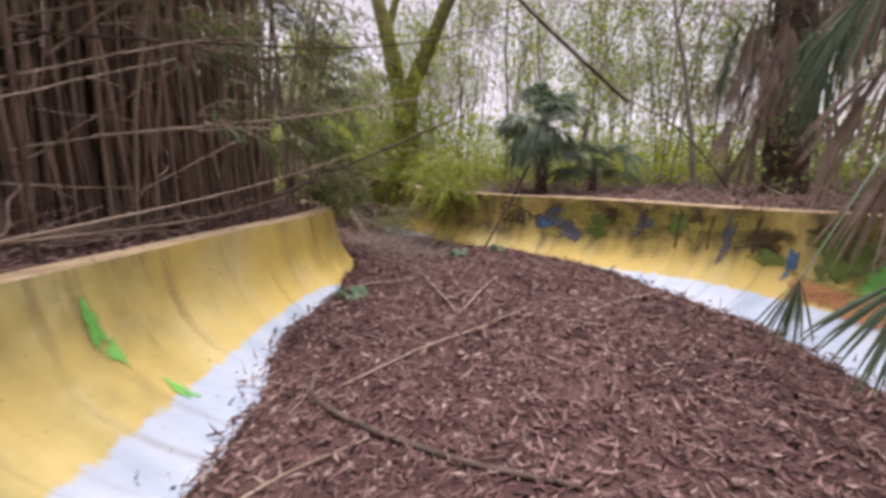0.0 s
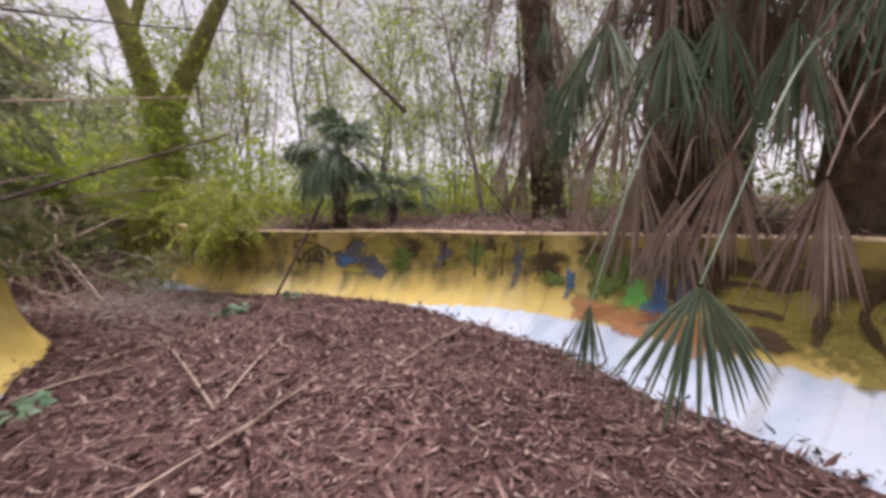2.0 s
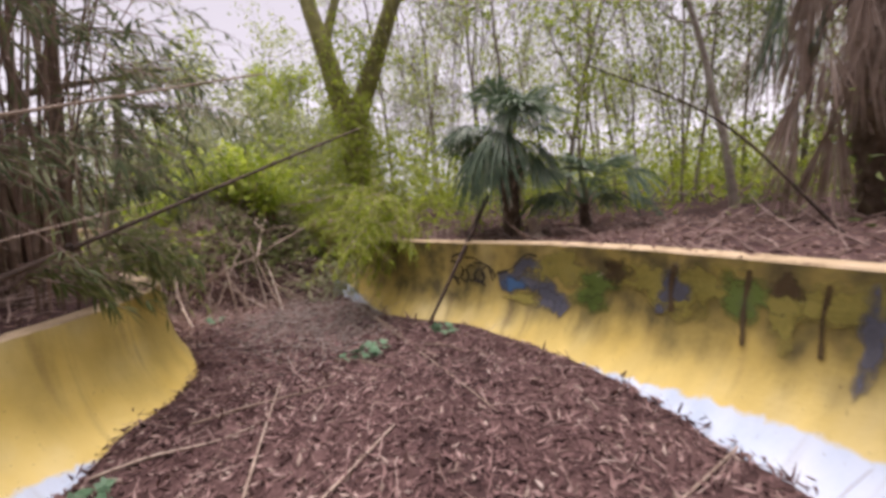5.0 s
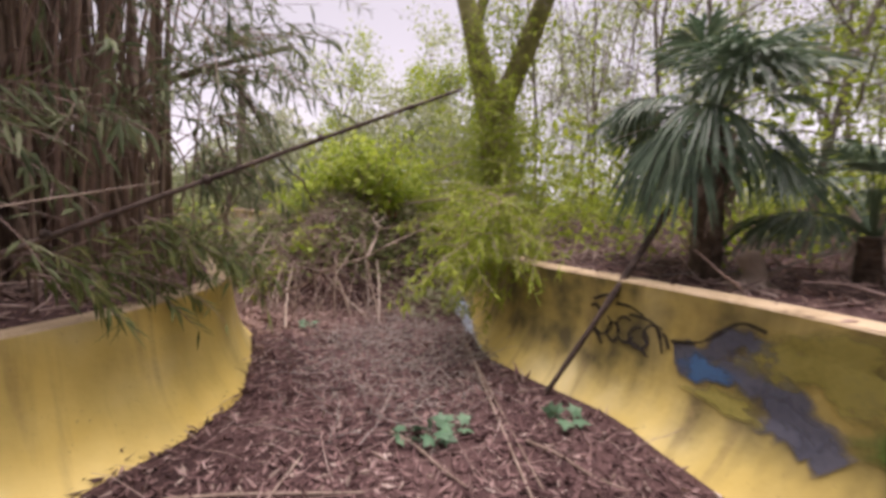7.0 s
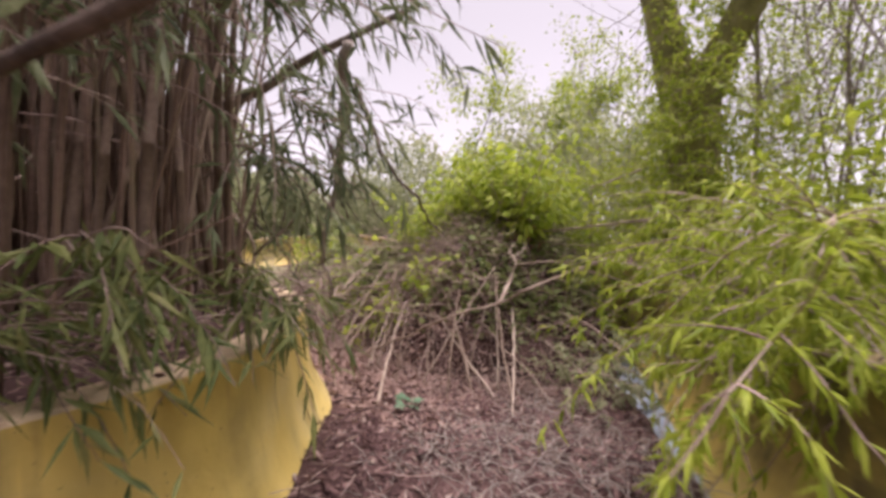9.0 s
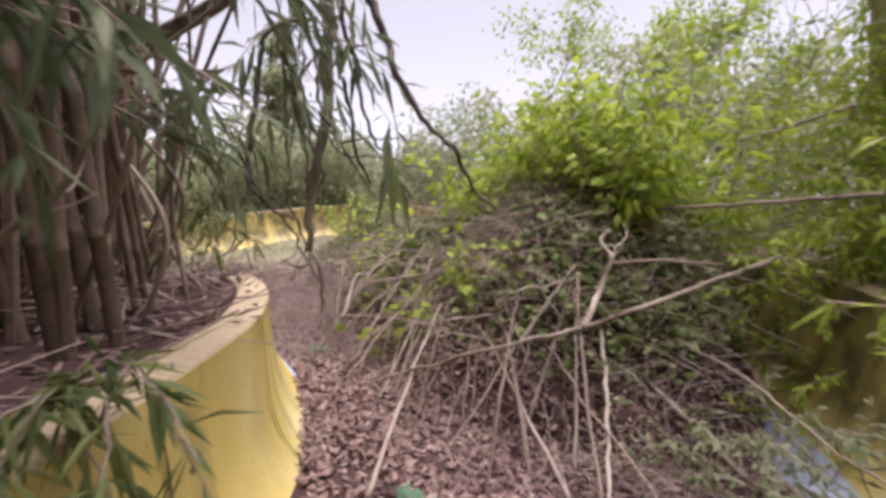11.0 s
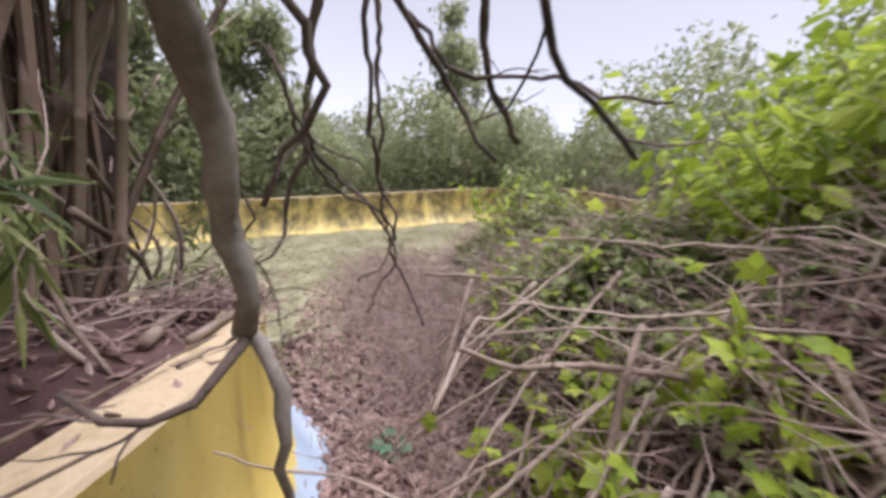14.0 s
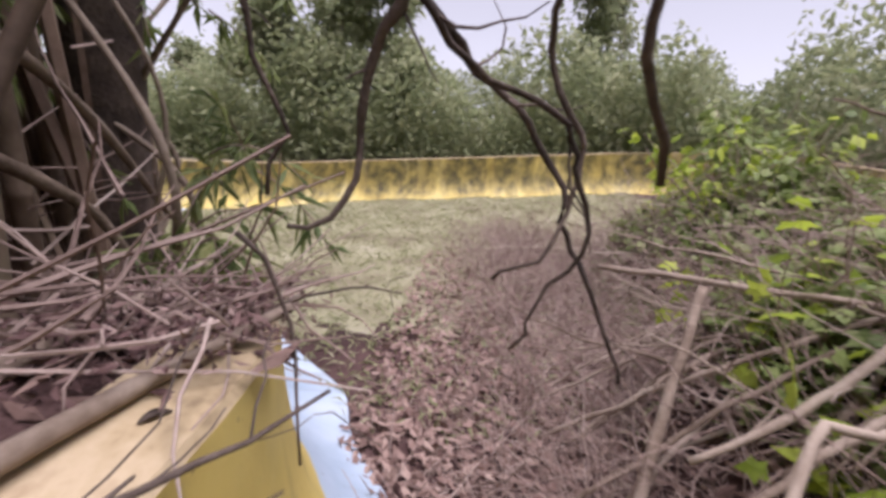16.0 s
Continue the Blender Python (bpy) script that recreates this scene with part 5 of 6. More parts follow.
BR = "dead grey-brown branch lying on the brush pile"
for pts, r0, r1 in (
        ([(-3.96, 9.5, 1.15), (-2.7, 9.5, 0.75), (-1.44, 9.5, 0.02)], 0.02, 0.022), ([(-3.98, 9.45, 1.12), (-2.9, 9.35, 0.65), (-1.85, 9.26, 0.0)], 0.016, 0.02),
        ([(-3.08, 8.8, 0.61), (-2.5, 8.6, 0.3), (-1.95, 8.39, 0.05)], 0.014, 0.018), ([(-3.6, 8.73, 0.74), (-3.27, 8.25, 0.42), (-2.55, 7.47, 0.1)], 0.013, 0.02),
        ([(-3.58, 7.9, 0.2), (-3.09, 8.2, 0.455), (-2.46, 8.4, 0.77), (-2.25, 8.89, 0.865), (-1.92, 9.1, 1.07), (-1.55, 10.2, 1.36)], 0.013, 0.022),
        ([(-2.25, 8.88, 0.86), (-2.29, 9.05, 0.98), (-2.37, 9.28, 1.11), (-2.33, 9.34, 1.3), (-2.48, 9.4, 1.42), (-2.46, 9.5, 1.5)], 0.03, 0.014),
        ([(-2.35, 9.32, 1.25), (-2.1, 9.5, 1.3), (-1.75, 9.75, 1.3)], 0.02, 0.01), ([(-3.51, 9.1, 1.22), (-2.9, 8.8, 0.75), (-2.5, 8.55, 0.4), (-2.2, 8.35, 0.06)], 0.014, 0.02), ([(-2.66, 10.04, 1.67), (-1.9, 10.1, 1.72), (-1.09, 10.17, 1.8)], 0.014, 0.02),
        ([(-1.97, 10.58, 2.27), (-1.7, 10.5, 2.32), (-1.3, 10.45, 2.42)], 0.013, 0.02), ([(-3.0, 9.1, 1.0), (-2.5, 8.4, 0.5), (-2.22, 8.01, 0.06)], 0.012, 0.016),
        ([(-4.44, 8.15, 0.5), (-4.78, 8.44, 0.84), (-4.81, 8.65, 0.89), (-5.02, 9.45, 1.39)], 0.018, 0.01), ([(-4.4, 8.25, 0.85), (-4.09, 8.39, 0.91), (-4.04, 8.68, 0.94), (-3.8, 8.95, 1.0)], 0.013, 0.02),
        ([(-3.74, 8.62, 0.3), (-3.9, 8.75, 0.9), (-4.06, 8.95, 1.1)], 0.025, 0.02), ([(-5.1, 8.33, 0.05), (-5.39, 8.51, 0.5), (-5.66, 8.69, 0.88)], 0.032, 0.026),
        ([(-5.07, 8.42, 0.5), (-5.08, 8.67, 0.69), (-5.14, 8.99, 1.0)], 0.014, 0.022), ([(-6.1, 8.4, 0.8), (-5.36, 9.1, 0.97), (-4.9, 9.5, 1.1)], 0.018, 0.02)):
    crooked("dead_branch", pts, r0 * 0.8, r1 * 0.8, STICK, BR, "branch", "brush pile branches", 7, 0.004)
for k in range(150):
    x, y = rng.uniform(-8.0, -1.9), rng.uniform(8.3, 11.0)
    p = place_on(x, y, rng.uniform(0.0, 0.2))
    if p[2] < 0.15:
        continue
    az = rng.uniform(0, 6.28)
    w = wander(p, (np.cos(az), np.sin(az) - 0.5, rng.normal(-0.1, 0.3)), rng.uniform(0.6, 1.6), 6, 0.07)
    w[:, 2] = np.maximum(w[:, 2], ground_height(w[:, 0], w[:, 1]) + 0.01)
    crooked("dead_branch", w, rng.uniform(0.005, 0.012), 0.004, STICK, BR, "branch", "brush pile branches", 6, 0.006, 2)

for k in range(46):
    x, y = rng.uniform(-6.5, -2.2), rng.uniform(9.0, 9.9)
    p = place_on(x, y, rng.uniform(0.05, 0.3))
    run, side = rng.uniform(0.8, 1.5), rng.normal(0.25, 0.5)
    q = place_on(x + side, y - run, 0.03)
    if not inside(q[:1], q[1:2])[0] or q[1] < 7.9:
        continue
    mid = (p + q) / 2 + np.array((rng.normal(0, 0.05), 0, rng.uniform(0.0, 0.15)))
    crooked("dead_branch", [p, mid, q], rng.uniform(0.007, 0.016), rng.uniform(0.006, 0.012), STICK, "pale dry stick leaning down the brush pile", "branch", "brush pile branches", 6, 0.005, 2)


def brush():
    a = Acc()
    for k in range(6500):
        x, y = rng.uniform(-9.0, -1.6), rng.triangular(7.7, 9.1, 11.6)
        g = drop(x, y)
        if not inside(np.array([x]), np.array([y]))[0] or (g < 0.1 and rng.random() < 0.3):
            continue
        p = (x, y, g + rng.uniform(-0.02, 0.3 if g > 0.2 else 0.07))
        az = rng.uniform(0, 6.28)
        a.tube(wander(p, (np.cos(az), np.sin(az), rng.normal(0.15, 0.7)), rng.uniform(0.2, 0.8), 5, 0.25), np.linspace(rng.uniform(0.002, 0.0055), 0.001, 6), 4, False)
    # springy thin shoots standing up out of the litter towards the far reach
    for k in range(4000):
        x, y = rng.uniform(-10.5, -4.3), rng.triangular(7.2, 8.3, 9.8)
        if not inside(np.array([x]), np.array([y]))[0]:
            continue
        az = rng.uniform(0, 6.28)
        a.tube(wander((x, y, drop(x, y) - 0.01), (np.cos(az) * 0.8, np.sin(az) * 0.8, rng.uniform(0.1, 1.1)), rng.uniform(0.2, 0.75) * (1.0 if y > 7.9 else 0.6), 5, 0.22, 0.05), np.linspace(rng.uniform(0.002, 0.005), 0.001, 6), 4, False)
    stuff(a, "brush_twigs", STICKS, "tangle of thin dead twigs heaped in the channel", "twigs")
    b = Acc()
    n = 70000
    x, y = rng.uniform(-9, -1.7, n), rng.uniform(8.2, 11.6, n)
    clump = 0.5 + 0.5 * ripple(x, y, 2.3, 1.0)
    g = ground_height(x, y)
    keep = inside(x, y) & (g > 0.35) & (rng.random(n) < clump**1.5 * (0.3 + 0.5 * g) * np.where(x < -3.0, 1.0, 0.85))
    p = np.stack([x, y, g + rng.uniform(0.02, 0.32, n)], 1)[keep]
    b.lobed(p, rng.normal(size=p.shape) * (1, 1, 0.5) + np.array((0, -0.3, -0.1)), rng.uniform(0.04, 0.11, len(p)))
    stuff(b, "vine_leaves", GLEAF, "green and pale vine leaves trailing over the brush", "leaves")
    c = Acc()
    n = 26000
    x, y = rng.triangular(-9.5, -3.5, -1.5, n), rng.uniform(7.2, 11.5, n)
    g = ground_height(x, y)
    keep = inside(x, y)
    p = np.stack([x, y, g + rng.uniform(0.0, 0.04, n)], 1)[keep]
    c.blades(p, rng.normal(size=p.shape) * (1, 1, 0.35), rng.uniform(0.05, 0.11, len(p)), rng.uniform(0.025, 0.05, len(p)), 0.2, 0.05)
    stuff(c, "dead_leaf_litter", DEADLEAF, "curled brown dead leaves under the brush", "leaf litter")


brush()


def leafy_shoot(x, y, height, leaves, size, mat, label, name="leafy_sapling"):
    root = thing(name, label, "sapling", "saplings on the pile", tuple(place_on(x, y)))
    a, b = Acc(), Acc()
    for k in range(4):
        line = wander((rng.normal(0, 0.06), rng.normal(0, 0.06), -0.1), (rng.normal(0, 0.3), rng.normal(0, 0.3), 1), height * rng.uniform(0.7, 1.1), 8, 0.14)
        a.tube(line, np.linspace(0.012, 0.003, len(line)), 5, False)
        n = leaves // 4
        p, d = along(line[1:], n)
        d = unit(rng.normal(size=(n, 3)) * (1, 1, 0.5))
        p = p + d * rng.uniform(0.03, 0.3, n)[:, None]
        if name == "broadleaf_vine":
            b.lobed(p, d + np.array((0, 0, -0.35)), rng.uniform(0.5, 1.1, n) * size)
        else:
            b.blades(p, d + np.array((0, 0, -0.35)), rng.uniform(0.6, 1.3, n) * size, rng.uniform(0.4, 0.8, n) * size, 0.15, 0.3)
    tagged(a.part("stem", STICK, root, "thin green-brown stems", True), kind="stuff")
    tagged(b.part("foliage", mat, root), kind="stuff")


for k in range(44):
    leafy_shoot(rng.uniform(-5.2, -2.4), rng.uniform(10.0, 12.0), rng.uniform(1.0, 2.0), 260, 0.14, YLEAF, "bright green leafy sapling on the brush pile")
for k in range(18):
    leafy_shoot(rng.uniform(-9, -5.0), rng.uniform(9.9, 12.3), rng.uniform(0.7, 1.4), 200, 0.12, GLEAF if k % 2 else YLEAF, "green leafy sapling on the brush pile")
for x, y, h in ((-4.25, 9.25, 0.55), (-4.0, 8.95, 0.5), (-4.5, 9.15, 0.4), (-3.2, 9.25, 0.35), (-5.6, 9.2, 0.6), (-4.9, 8.9, 0.3), (-3.7, 9.2, 0.5), (-6.3, 9.2, 0.7), (-4.4, 8.85, 0.75), (-4.35, 8.7, 0.55), (-4.0, 8.8, 0.7), (-5.3, 9.0, 0.6), (-3.4, 9.0, 0.4), (-5.0, 9.3, 0.8)):
    leafy_shoot(x, y, h, 46, 0.13, YLEAF, "small bright green vine with broad leaves on brush", "broadleaf_vine")


# ---- hanging branches over the second bend ----
HB = "dark bare crooked branch hanging over the channel"
A_TOP = (-2.85, 7.35, 3.3)
for pts, r0, r1, mat in (
        ([A_TOP, (-3.12, 7.45, 2.6), (-3.24, 7.5, 2.1), (-3.345, 7.49, 1.85), (-3.44, 7.475, 1.71), (-3.5, 7.478, 1.595), (-3.528, 7.483, 1.46), (-3.56, 7.505, 1.29)], 0.052, 0.024, PALEBARK),
        ([(-3.56, 7.505, 1.3), (-3.555, 7.56, 1.2), (-3.545, 7.6, 1.06), (-3.54, 7.62, 0.9), (-3.5, 7.6, 0.72)], 0.018, 0.009, PALEBARK),
        ([(-3.54, 7.51, 1.28), (-3.46, 7.46, 1.22), (-3.39, 7.38, 1.22), (-3.39, 7.28, 1.26)], 0.012, 0.006, DARKBARK),
        ([(-3.58, 7.48, 2.3), (-3.64, 7.59, 1.82), (-3.66, 7.52, 1.55)], 0.014, 0.006, DARKBARK),
        ([(-3.25, 7.7, 3.1), (-3.0, 7.9, 2.4), (-2.87, 8.09, 2.06), (-2.84, 8.2, 1.95), (-2.88, 8.36, 1.86), (-2.92, 8.47, 1.77), (-2.88, 8.56, 1.69), (-2.858, 8.637, 1.622)], 0.03, 0.009, DARKBARK),
        ([(-2.92, 8.47, 1.77), (-2.98, 8.46, 1.74), (-3.05, 8.5, 1.74)], 0.008, 0.004, DARKBARK),
        ([(-3.1, 7.5, 3.0), (-3.22, 7.72, 2.35), (-3.29, 7.88, 2.04), (-3.32, 7.98, 1.94), (-3.34, 8.07, 1.81), (-3.3, 8.18, 1.7)], 0.018, 0.005, DARKBARK),
        ([(-3.4, 7.4, 2.8), (-3.5, 7.6, 2.2), (-3.52, 7.69, 2.08), (-3.55, 7.83, 1.92), (-3.56, 7.89, 1.84), (-3.54, 8.02, 1.69)], 0.016, 0.005, DARKBARK),
        ([(-3.52, 7.69, 2.08), (-3.45, 7.85, 2.06), (-3.3, 8.1, 2.12)], 0.008, 0.004, DARKBARK),
        ([(-5.0, 7.5, 2.9), (-5.12, 7.46, 2.1), (-5.16, 7.42, 1.71), (-5.19, 7.35, 1.43), (-5.18, 7.31, 1.25), (-5.13, 7.23, 1.14), (-5.09, 7.16, 1.1)], 0.034, 0.008, DARKBARK),
        ([(-5.14, 7.45, 1.85), (-5.21, 7.5, 1.73), (-5.31, 7.62, 1.61), (-5.32, 7.79, 1.5), (-5.31, 7.94, 1.29), (-5.31, 8.02, 1.09), (-5.25, 8.13, 0.87), (-5.2, 8.22, 0.66)], 0.016, 0.007, DARKBARK),
        ([(-5.1, 7.8, 2.8), (-5.24, 7.86, 1.9), (-5.3, 7.86, 1.62), (-5.3, 7.98, 1.41), (-5.28, 8.0, 1.17), (-5.27, 7.91, 1.03), (-5.26, 7.77, 0.95)], 0.018, 0.006, DARKBARK),
        ([(-4.3, 7.7, 2.9), (-4.39, 7.75, 1.95), (-4.53, 7.82, 1.64), (-4.61, 7.93, 1.34)], 0.014, 0.006, DARKBARK),
        ([(-4.4, 8.1, 2.8), (-4.45, 8.29, 2.14), (-4.56, 8.49, 1.86)], 0.022, 0.016, DARKBARK), ([(-4.42, 7.9, 2.3), (-4.4, 8.13, 2.11), (-4.31, 8.61, 2.1), (-4.24, 8.74, 2.03), (-4.08, 8.93, 2.02)], 0.012, 0.007, DARKBARK),
        ([(-4.8, 7.3, 2.2), (-4.92, 7.52, 1.65), (-5.03, 7.83, 1.44), (-5.08, 7.98, 1.17), (-5.08, 7.83, 0.8)], 0.012, 0.005, DARKBARK),
        ([(-4.9, 6.9, 2.6), (-4.95, 7.05, 1.9), (-5.0, 7.12, 1.5), (-5.0, 7.15, 1.2)], 0.013, 0.006, DARKBARK), ([(-2.2, 6.3, 1.45), (-2.05, 6.45, 1.65), (-2.0, 6.52, 1.83), (-1.85, 6.62, 1.86)], 0.010, 0.005, STICK)):
    crooked("hanging_branch", pts, r0, r1, mat, HB if mat is DARKBARK else "bare grey crooked branch hanging down beside the wall", "branch", "hanging branches", 8, 0.014, 0 if mat is PALEBARK else 3)
# the dark tree that carries them
dark_tree = thing("dark_tree", "dark leaning tree trunk with a bough arching over the channel", "tree", at=(-5.6, 6.1, drop(-5.6, 6.1)))
acc = Acc()
acc.tube(curve([(0, 0, -0.15), (-0.02, 0.02, 0.6), (-0.06, 0.05, 1.6), (-0.05, 0.1, 2.8), (0.1, 0.2, 4.2), (0.2, 0.25, 5.5)], 0.15), np.linspace(0.17, 0.07, len(curve([(0, 0, -0.15), (-0.02, 0.02, 0.6), (-0.06, 0.05, 1.6), (-0.05, 0.1, 2.8), (0.1, 0.2, 4.2), (0.2, 0.25, 5.5)], 0.15))), 12)
acc.part("trunk", DARKBARK, dark_tree, "", True)
acc = Acc()
bough = curve([(-0.05, 0.1, 1.9), (0.5, 0.6, 2.35), (1.2, 1.1, 2.65), (2.1, 1.25, 2.8), (3.2, 1.6, 3.0)], 0.12)
acc.tube(bough, np.linspace(0.08, 0.025, len(bough)), 8)
acc.part("bough", BARK, dark_tree, "grey bare bough", True)
acc, acc_tw = Acc(), Acc()
for k in range(60):
    spray(acc, acc_tw, rng.normal(size=3) * (0.3, 0.3, 1.0) + np.array((0, 0.1, 2.2)), rng.normal(size=3) + np.array((0.3, 0.3, 0)), rng.uniform(0.4, 0.9), 26, 0.1, 0.1, 0.3)
tagged(acc_tw.part("twig", STICKS, dark_tree), kind="stuff")
tagged(acc.part("foliage", GLEAF, dark_tree, "clinging green leaves"), kind="stuff")


# ---- sticks and poles on the inner wall ----
LP = "grey dry stick leaning in the bamboo behind the wall"
for pts, r in (
        ([(-4.8, 6.55, 1.6), (-5.23, 6.45, 1.36), (-5.6, 6.4, 0.95)], 0.02), ([(-4.6, 6.6, 1.4), (-4.97, 6.65, 1.14), (-5.08, 6.66, 0.98), (-5.11, 6.7, 0.85)], 0.02),
        ([(-4.2, 7.02, 0.99), (-4.68, 6.98, 0.98), (-4.95, 6.95, 0.96)], 0.026), ([(-4.15, 7.18, 1.02), (-4.49, 7.23, 1.0), (-4.78, 7.31, 1.0)], 0.018),
        ([(-4.25, 6.5, 1.9), (-4.07, 6.78, 1.19), (-4.08, 6.95, 0.95)], 0.018), ([(-4.4, 6.5, 1.85), (-4.2, 6.76, 1.2), (-4.02, 7.02, 0.96)], 0.014),
        ([(-3.3, 6.9, 1.03), (-3.75, 7.08, 1.03), (-4.2, 7.25, 1.02)], 0.008), ([(-2.4, 6.45, 1.02), (-2.75, 6.7, 1.03), (-3.1, 6.98, 1.04)], 0.01), ([(-2.9, 6.5, 1.0), (-3.3, 7.05, 1.05), (-3.45, 7.3, 1.12)], 0.007)):
    pole("leaning_pole", pts, r, r * 0.6, STICK, LP, "stick", "sticks by the wall")
for k in range(34):
    x, y = rng.uniform(-6.2, -3.2), rng.uniform(5.6, 6.8)
    if inside(np.array([x]), np.array([y]))[0]:
        continue
    z = drop(x, y)
    h = rng.uniform(0.9, 2.4)
    pole("leaning_pole", [(x, y, z - 0.03), (x + rng.normal(0.1, 0.15), y + rng.normal(0, 0.15), z + h * 0.5), (x + rng.normal(0.35, 0.4), y + rng.normal(0.1, 0.3), z + h)], rng.uniform(0.01, 0.025), 0.008, STICK, LP, "stick", "sticks by the wall", 6)


# ---- ground litter in the first reach ----
SK = "pale dry bamboo stick lying on the mulch"
for ends in (((-0.69, 2.39), (0.81, 3.63)), ((0.2, 3.69), (0.68, 4.71)), ((-0.98, 1.44), (-0.41, 1.85)), ((1.4, 3.54), (2.72, 4.5)), ((0.15, 3.58), (-0.45, 5.55)), ((0.29, 3.15), (0.9, 3.77)),
             ((-0.28, 7.9), (1.36, 4.82)), ((-0.32, 7.94), (0.93, 5.79)), ((0.76, 6.19), (1.33, 6.0)), ((-0.1, 5.97), (0.58, 5.64)), ((-0.9, 5.0), (0.1, 5.4)), ((-1.2, 4.5), (-0.3, 4.9))):
    (x0, y0), (x1, y1) = ends
    pts = [tuple(place_on(x0 + (x1 - x0) * f, y0 + (y1 - y0) * f, 0.02 + 0.02 * (f * 3 % 2 > 1))) for f in (0, 0.35, 0.7, 1)]
    pole("dry_stick", pts, 0.012, 0.006, STICK, SK, "stick", "sticks on the mulch", 6)
pole("dark_root", [tuple(place_on(x, y, 0.02)) for x, y in ((-0.92, 2.55), (-0.88, 2.35), (-0.54, 2.0), (0.04, 1.68), (0.35, 1.58), (0.62, 1.5))], 0.022, 0.014, DARKBARK, "dark curved dead palm stalk half sunk in mulch", "branch")


def scatter_region(n, ylo, yhi, xlo=-2.3, xhi=3.6):
    x, y = rng.uniform(xlo, xhi, n), rng.uniform(ylo, yhi, n)
    k = inside(x, y)
    di, _ = near(x, y, inner)
    do, _ = near(x, y, outer)
    k &= (di > np.where(y > 4.5, 0.14, 0.38)) & (do > 0.42)
    x, y = x[k], y[k]
    return x, y, ground_height(x, y)


def mulch_chips():
    a = Acc()
    x, y, z = scatter_region(90000, -1.5, 10.6, -2.6)
    p = np.stack([x, y, z + rng.uniform(-0.004, 0.022, len(x))], 1)
    d = rng.normal(size=p.shape) * (1, 1, 0.28)
    a.blades(p, d, rng.gamma(2.0, 0.028, len(p)) + 0.012, rng.gamma(3.0, 0.005, len(p)) + 0.004, 0.35, rng.uniform(-0.3, 0.1))
    stuff(a, "wood_chip_mulch", CHIP, "reddish-brown shredded bark and wood chip mulch", "mulch")
    h = Acc()
    x, y, z = scatter_region(11000, -1.0, 10.2, -2.6)
    p = np.stack([x, y, z + rng.uniform(0.0, 0.03, len(x))], 1)
    h.blades(p, rng.normal(size=p.shape) * (1, 1, 0.4), rng.uniform(0.05, 0.14, len(p)), rng.uniform(0.012, 0.03, len(p)), 0.4, rng.uniform(-0.2, 0.1))
    stuff(h, "bark_pieces", CHIP, "longer split pieces of bark on the mulch", "mulch")
    b = Acc()
    x, y, z = scatter_region(3000, -1.5, 10.0, -2.6)
    p = np.stack([x, y, z + rng.uniform(0.008, 0.03, len(x))], 1)
    b.blades(p, rng.normal(size=p.shape) * (1, 1, 0.35), rng.uniform(0.04, 0.13, len(p)), rng.uniform(0.014, 0.036, len(p)), 0.4, 0.1)
    stuff(b, "pale_leaf_litter", DEAD, "pale curled dry bamboo sheaths on the mulch", "leaf litter")
    c = Acc()
    x, y, z = scatter_region(1500, -1.0, 10.0, -2.6)
    for q in zip(x, y, z + 0.015):
        az = rng.uniform(0, 6.28)
        c.tube(wander(q, (np.cos(az), np.sin(az), rng.normal(0.02, 0.08)), rng.uniform(0.1, 0.5), 4, 0.15), np.linspace(0.004, 0.0015, 5), 4, False)
    stuff(c, "fine_twigs", STICKS, "fine dry twigs scattered over the mulch", "twigs")
    w = Acc()
    for k in range(900):
        x, y = rng.uniform(-1.7, 0.3), rng.triangular(5.6, 8.0, 9.2)
        if not inside(np.array([x]), np.array([y]))[0] or near(np.array([x]), np.array([y]), inner)[0][0] < 0.45:
            continue
        az = rng.uniform(0, 6.28)
        w.tube(wander((x, y, drop(x, y) + 0.01), (np.cos(az), np.sin(az), rng.uniform(0.0, 0.6)), rng.uniform(0.15, 0.6), 5, 0.2, 0.06), np.linspace(rng.uniform(0.002, 0.005), 0.001, 6), 4, False)
    stuff(w, "pale_twigs", PALETWIG, "springy pale twigs over the mulch before the brush", "twigs")
    q = Acc()
    for k in range(1500):
        x, y = bank_place(0.4, 1.8, -1, 7.4)
        az = rng.uniform(0, 6.28)
        q.tube(wander((x, y, max(drop(x, y), 0.98 if y > 6 else 0.95) + rng.uniform(0.0, 0.08)), (np.cos(az), np.sin(az), rng.normal(0.12, 0.25)), rng.uniform(0.2, 0.9), 4, 0.15), np.linspace(rng.uniform(0.003, 0.01), 0.002, 5), 4, False)
    for k in range(700):
        x, y, _ = wall_point(outer, -1, int(rng.integers(60, 190)), -rng.uniform(0.22, 2.2), 0)
        az = rng.uniform(0, 6.28)
        q.tube(wander((x, y, drop(x, y) + rng.uniform(0.0, 0.06)), (np.cos(az), np.sin(az), rng.normal(0.2, 0.4)), rng.uniform(0.15, 0.6), 4, 0.2), np.linspace(rng.uniform(0.003, 0.012), 0.002, 5), 4, False)
    stuff(q, "bank_twigs", STICKS, "fallen twigs and bamboo bits behind the walls", "twigs")
    e = Acc()
    n = 52000
    x, y = rng.uniform(-7, 8, n), rng.uniform(-2, 14, n)
    k = ~inside(x, y)
    di, _ = near(x, y, inner)
    do, _ = near(x, y, outer)
    k &= (np.minimum(di, do) > 0.05) & (np.minimum(di, do) < 2.6)
    x, y = x[k], y[k]
    close = np.minimum(di, do)[k] < 0.21
    di, do = di[k], do[k]
    top = np.where(di < do, inner[near(x, y, inner)[1], 2], outer[near(x, y, outer)[1], 2])
    z = np.where(close, top + 0.004, ground_height(x, y))
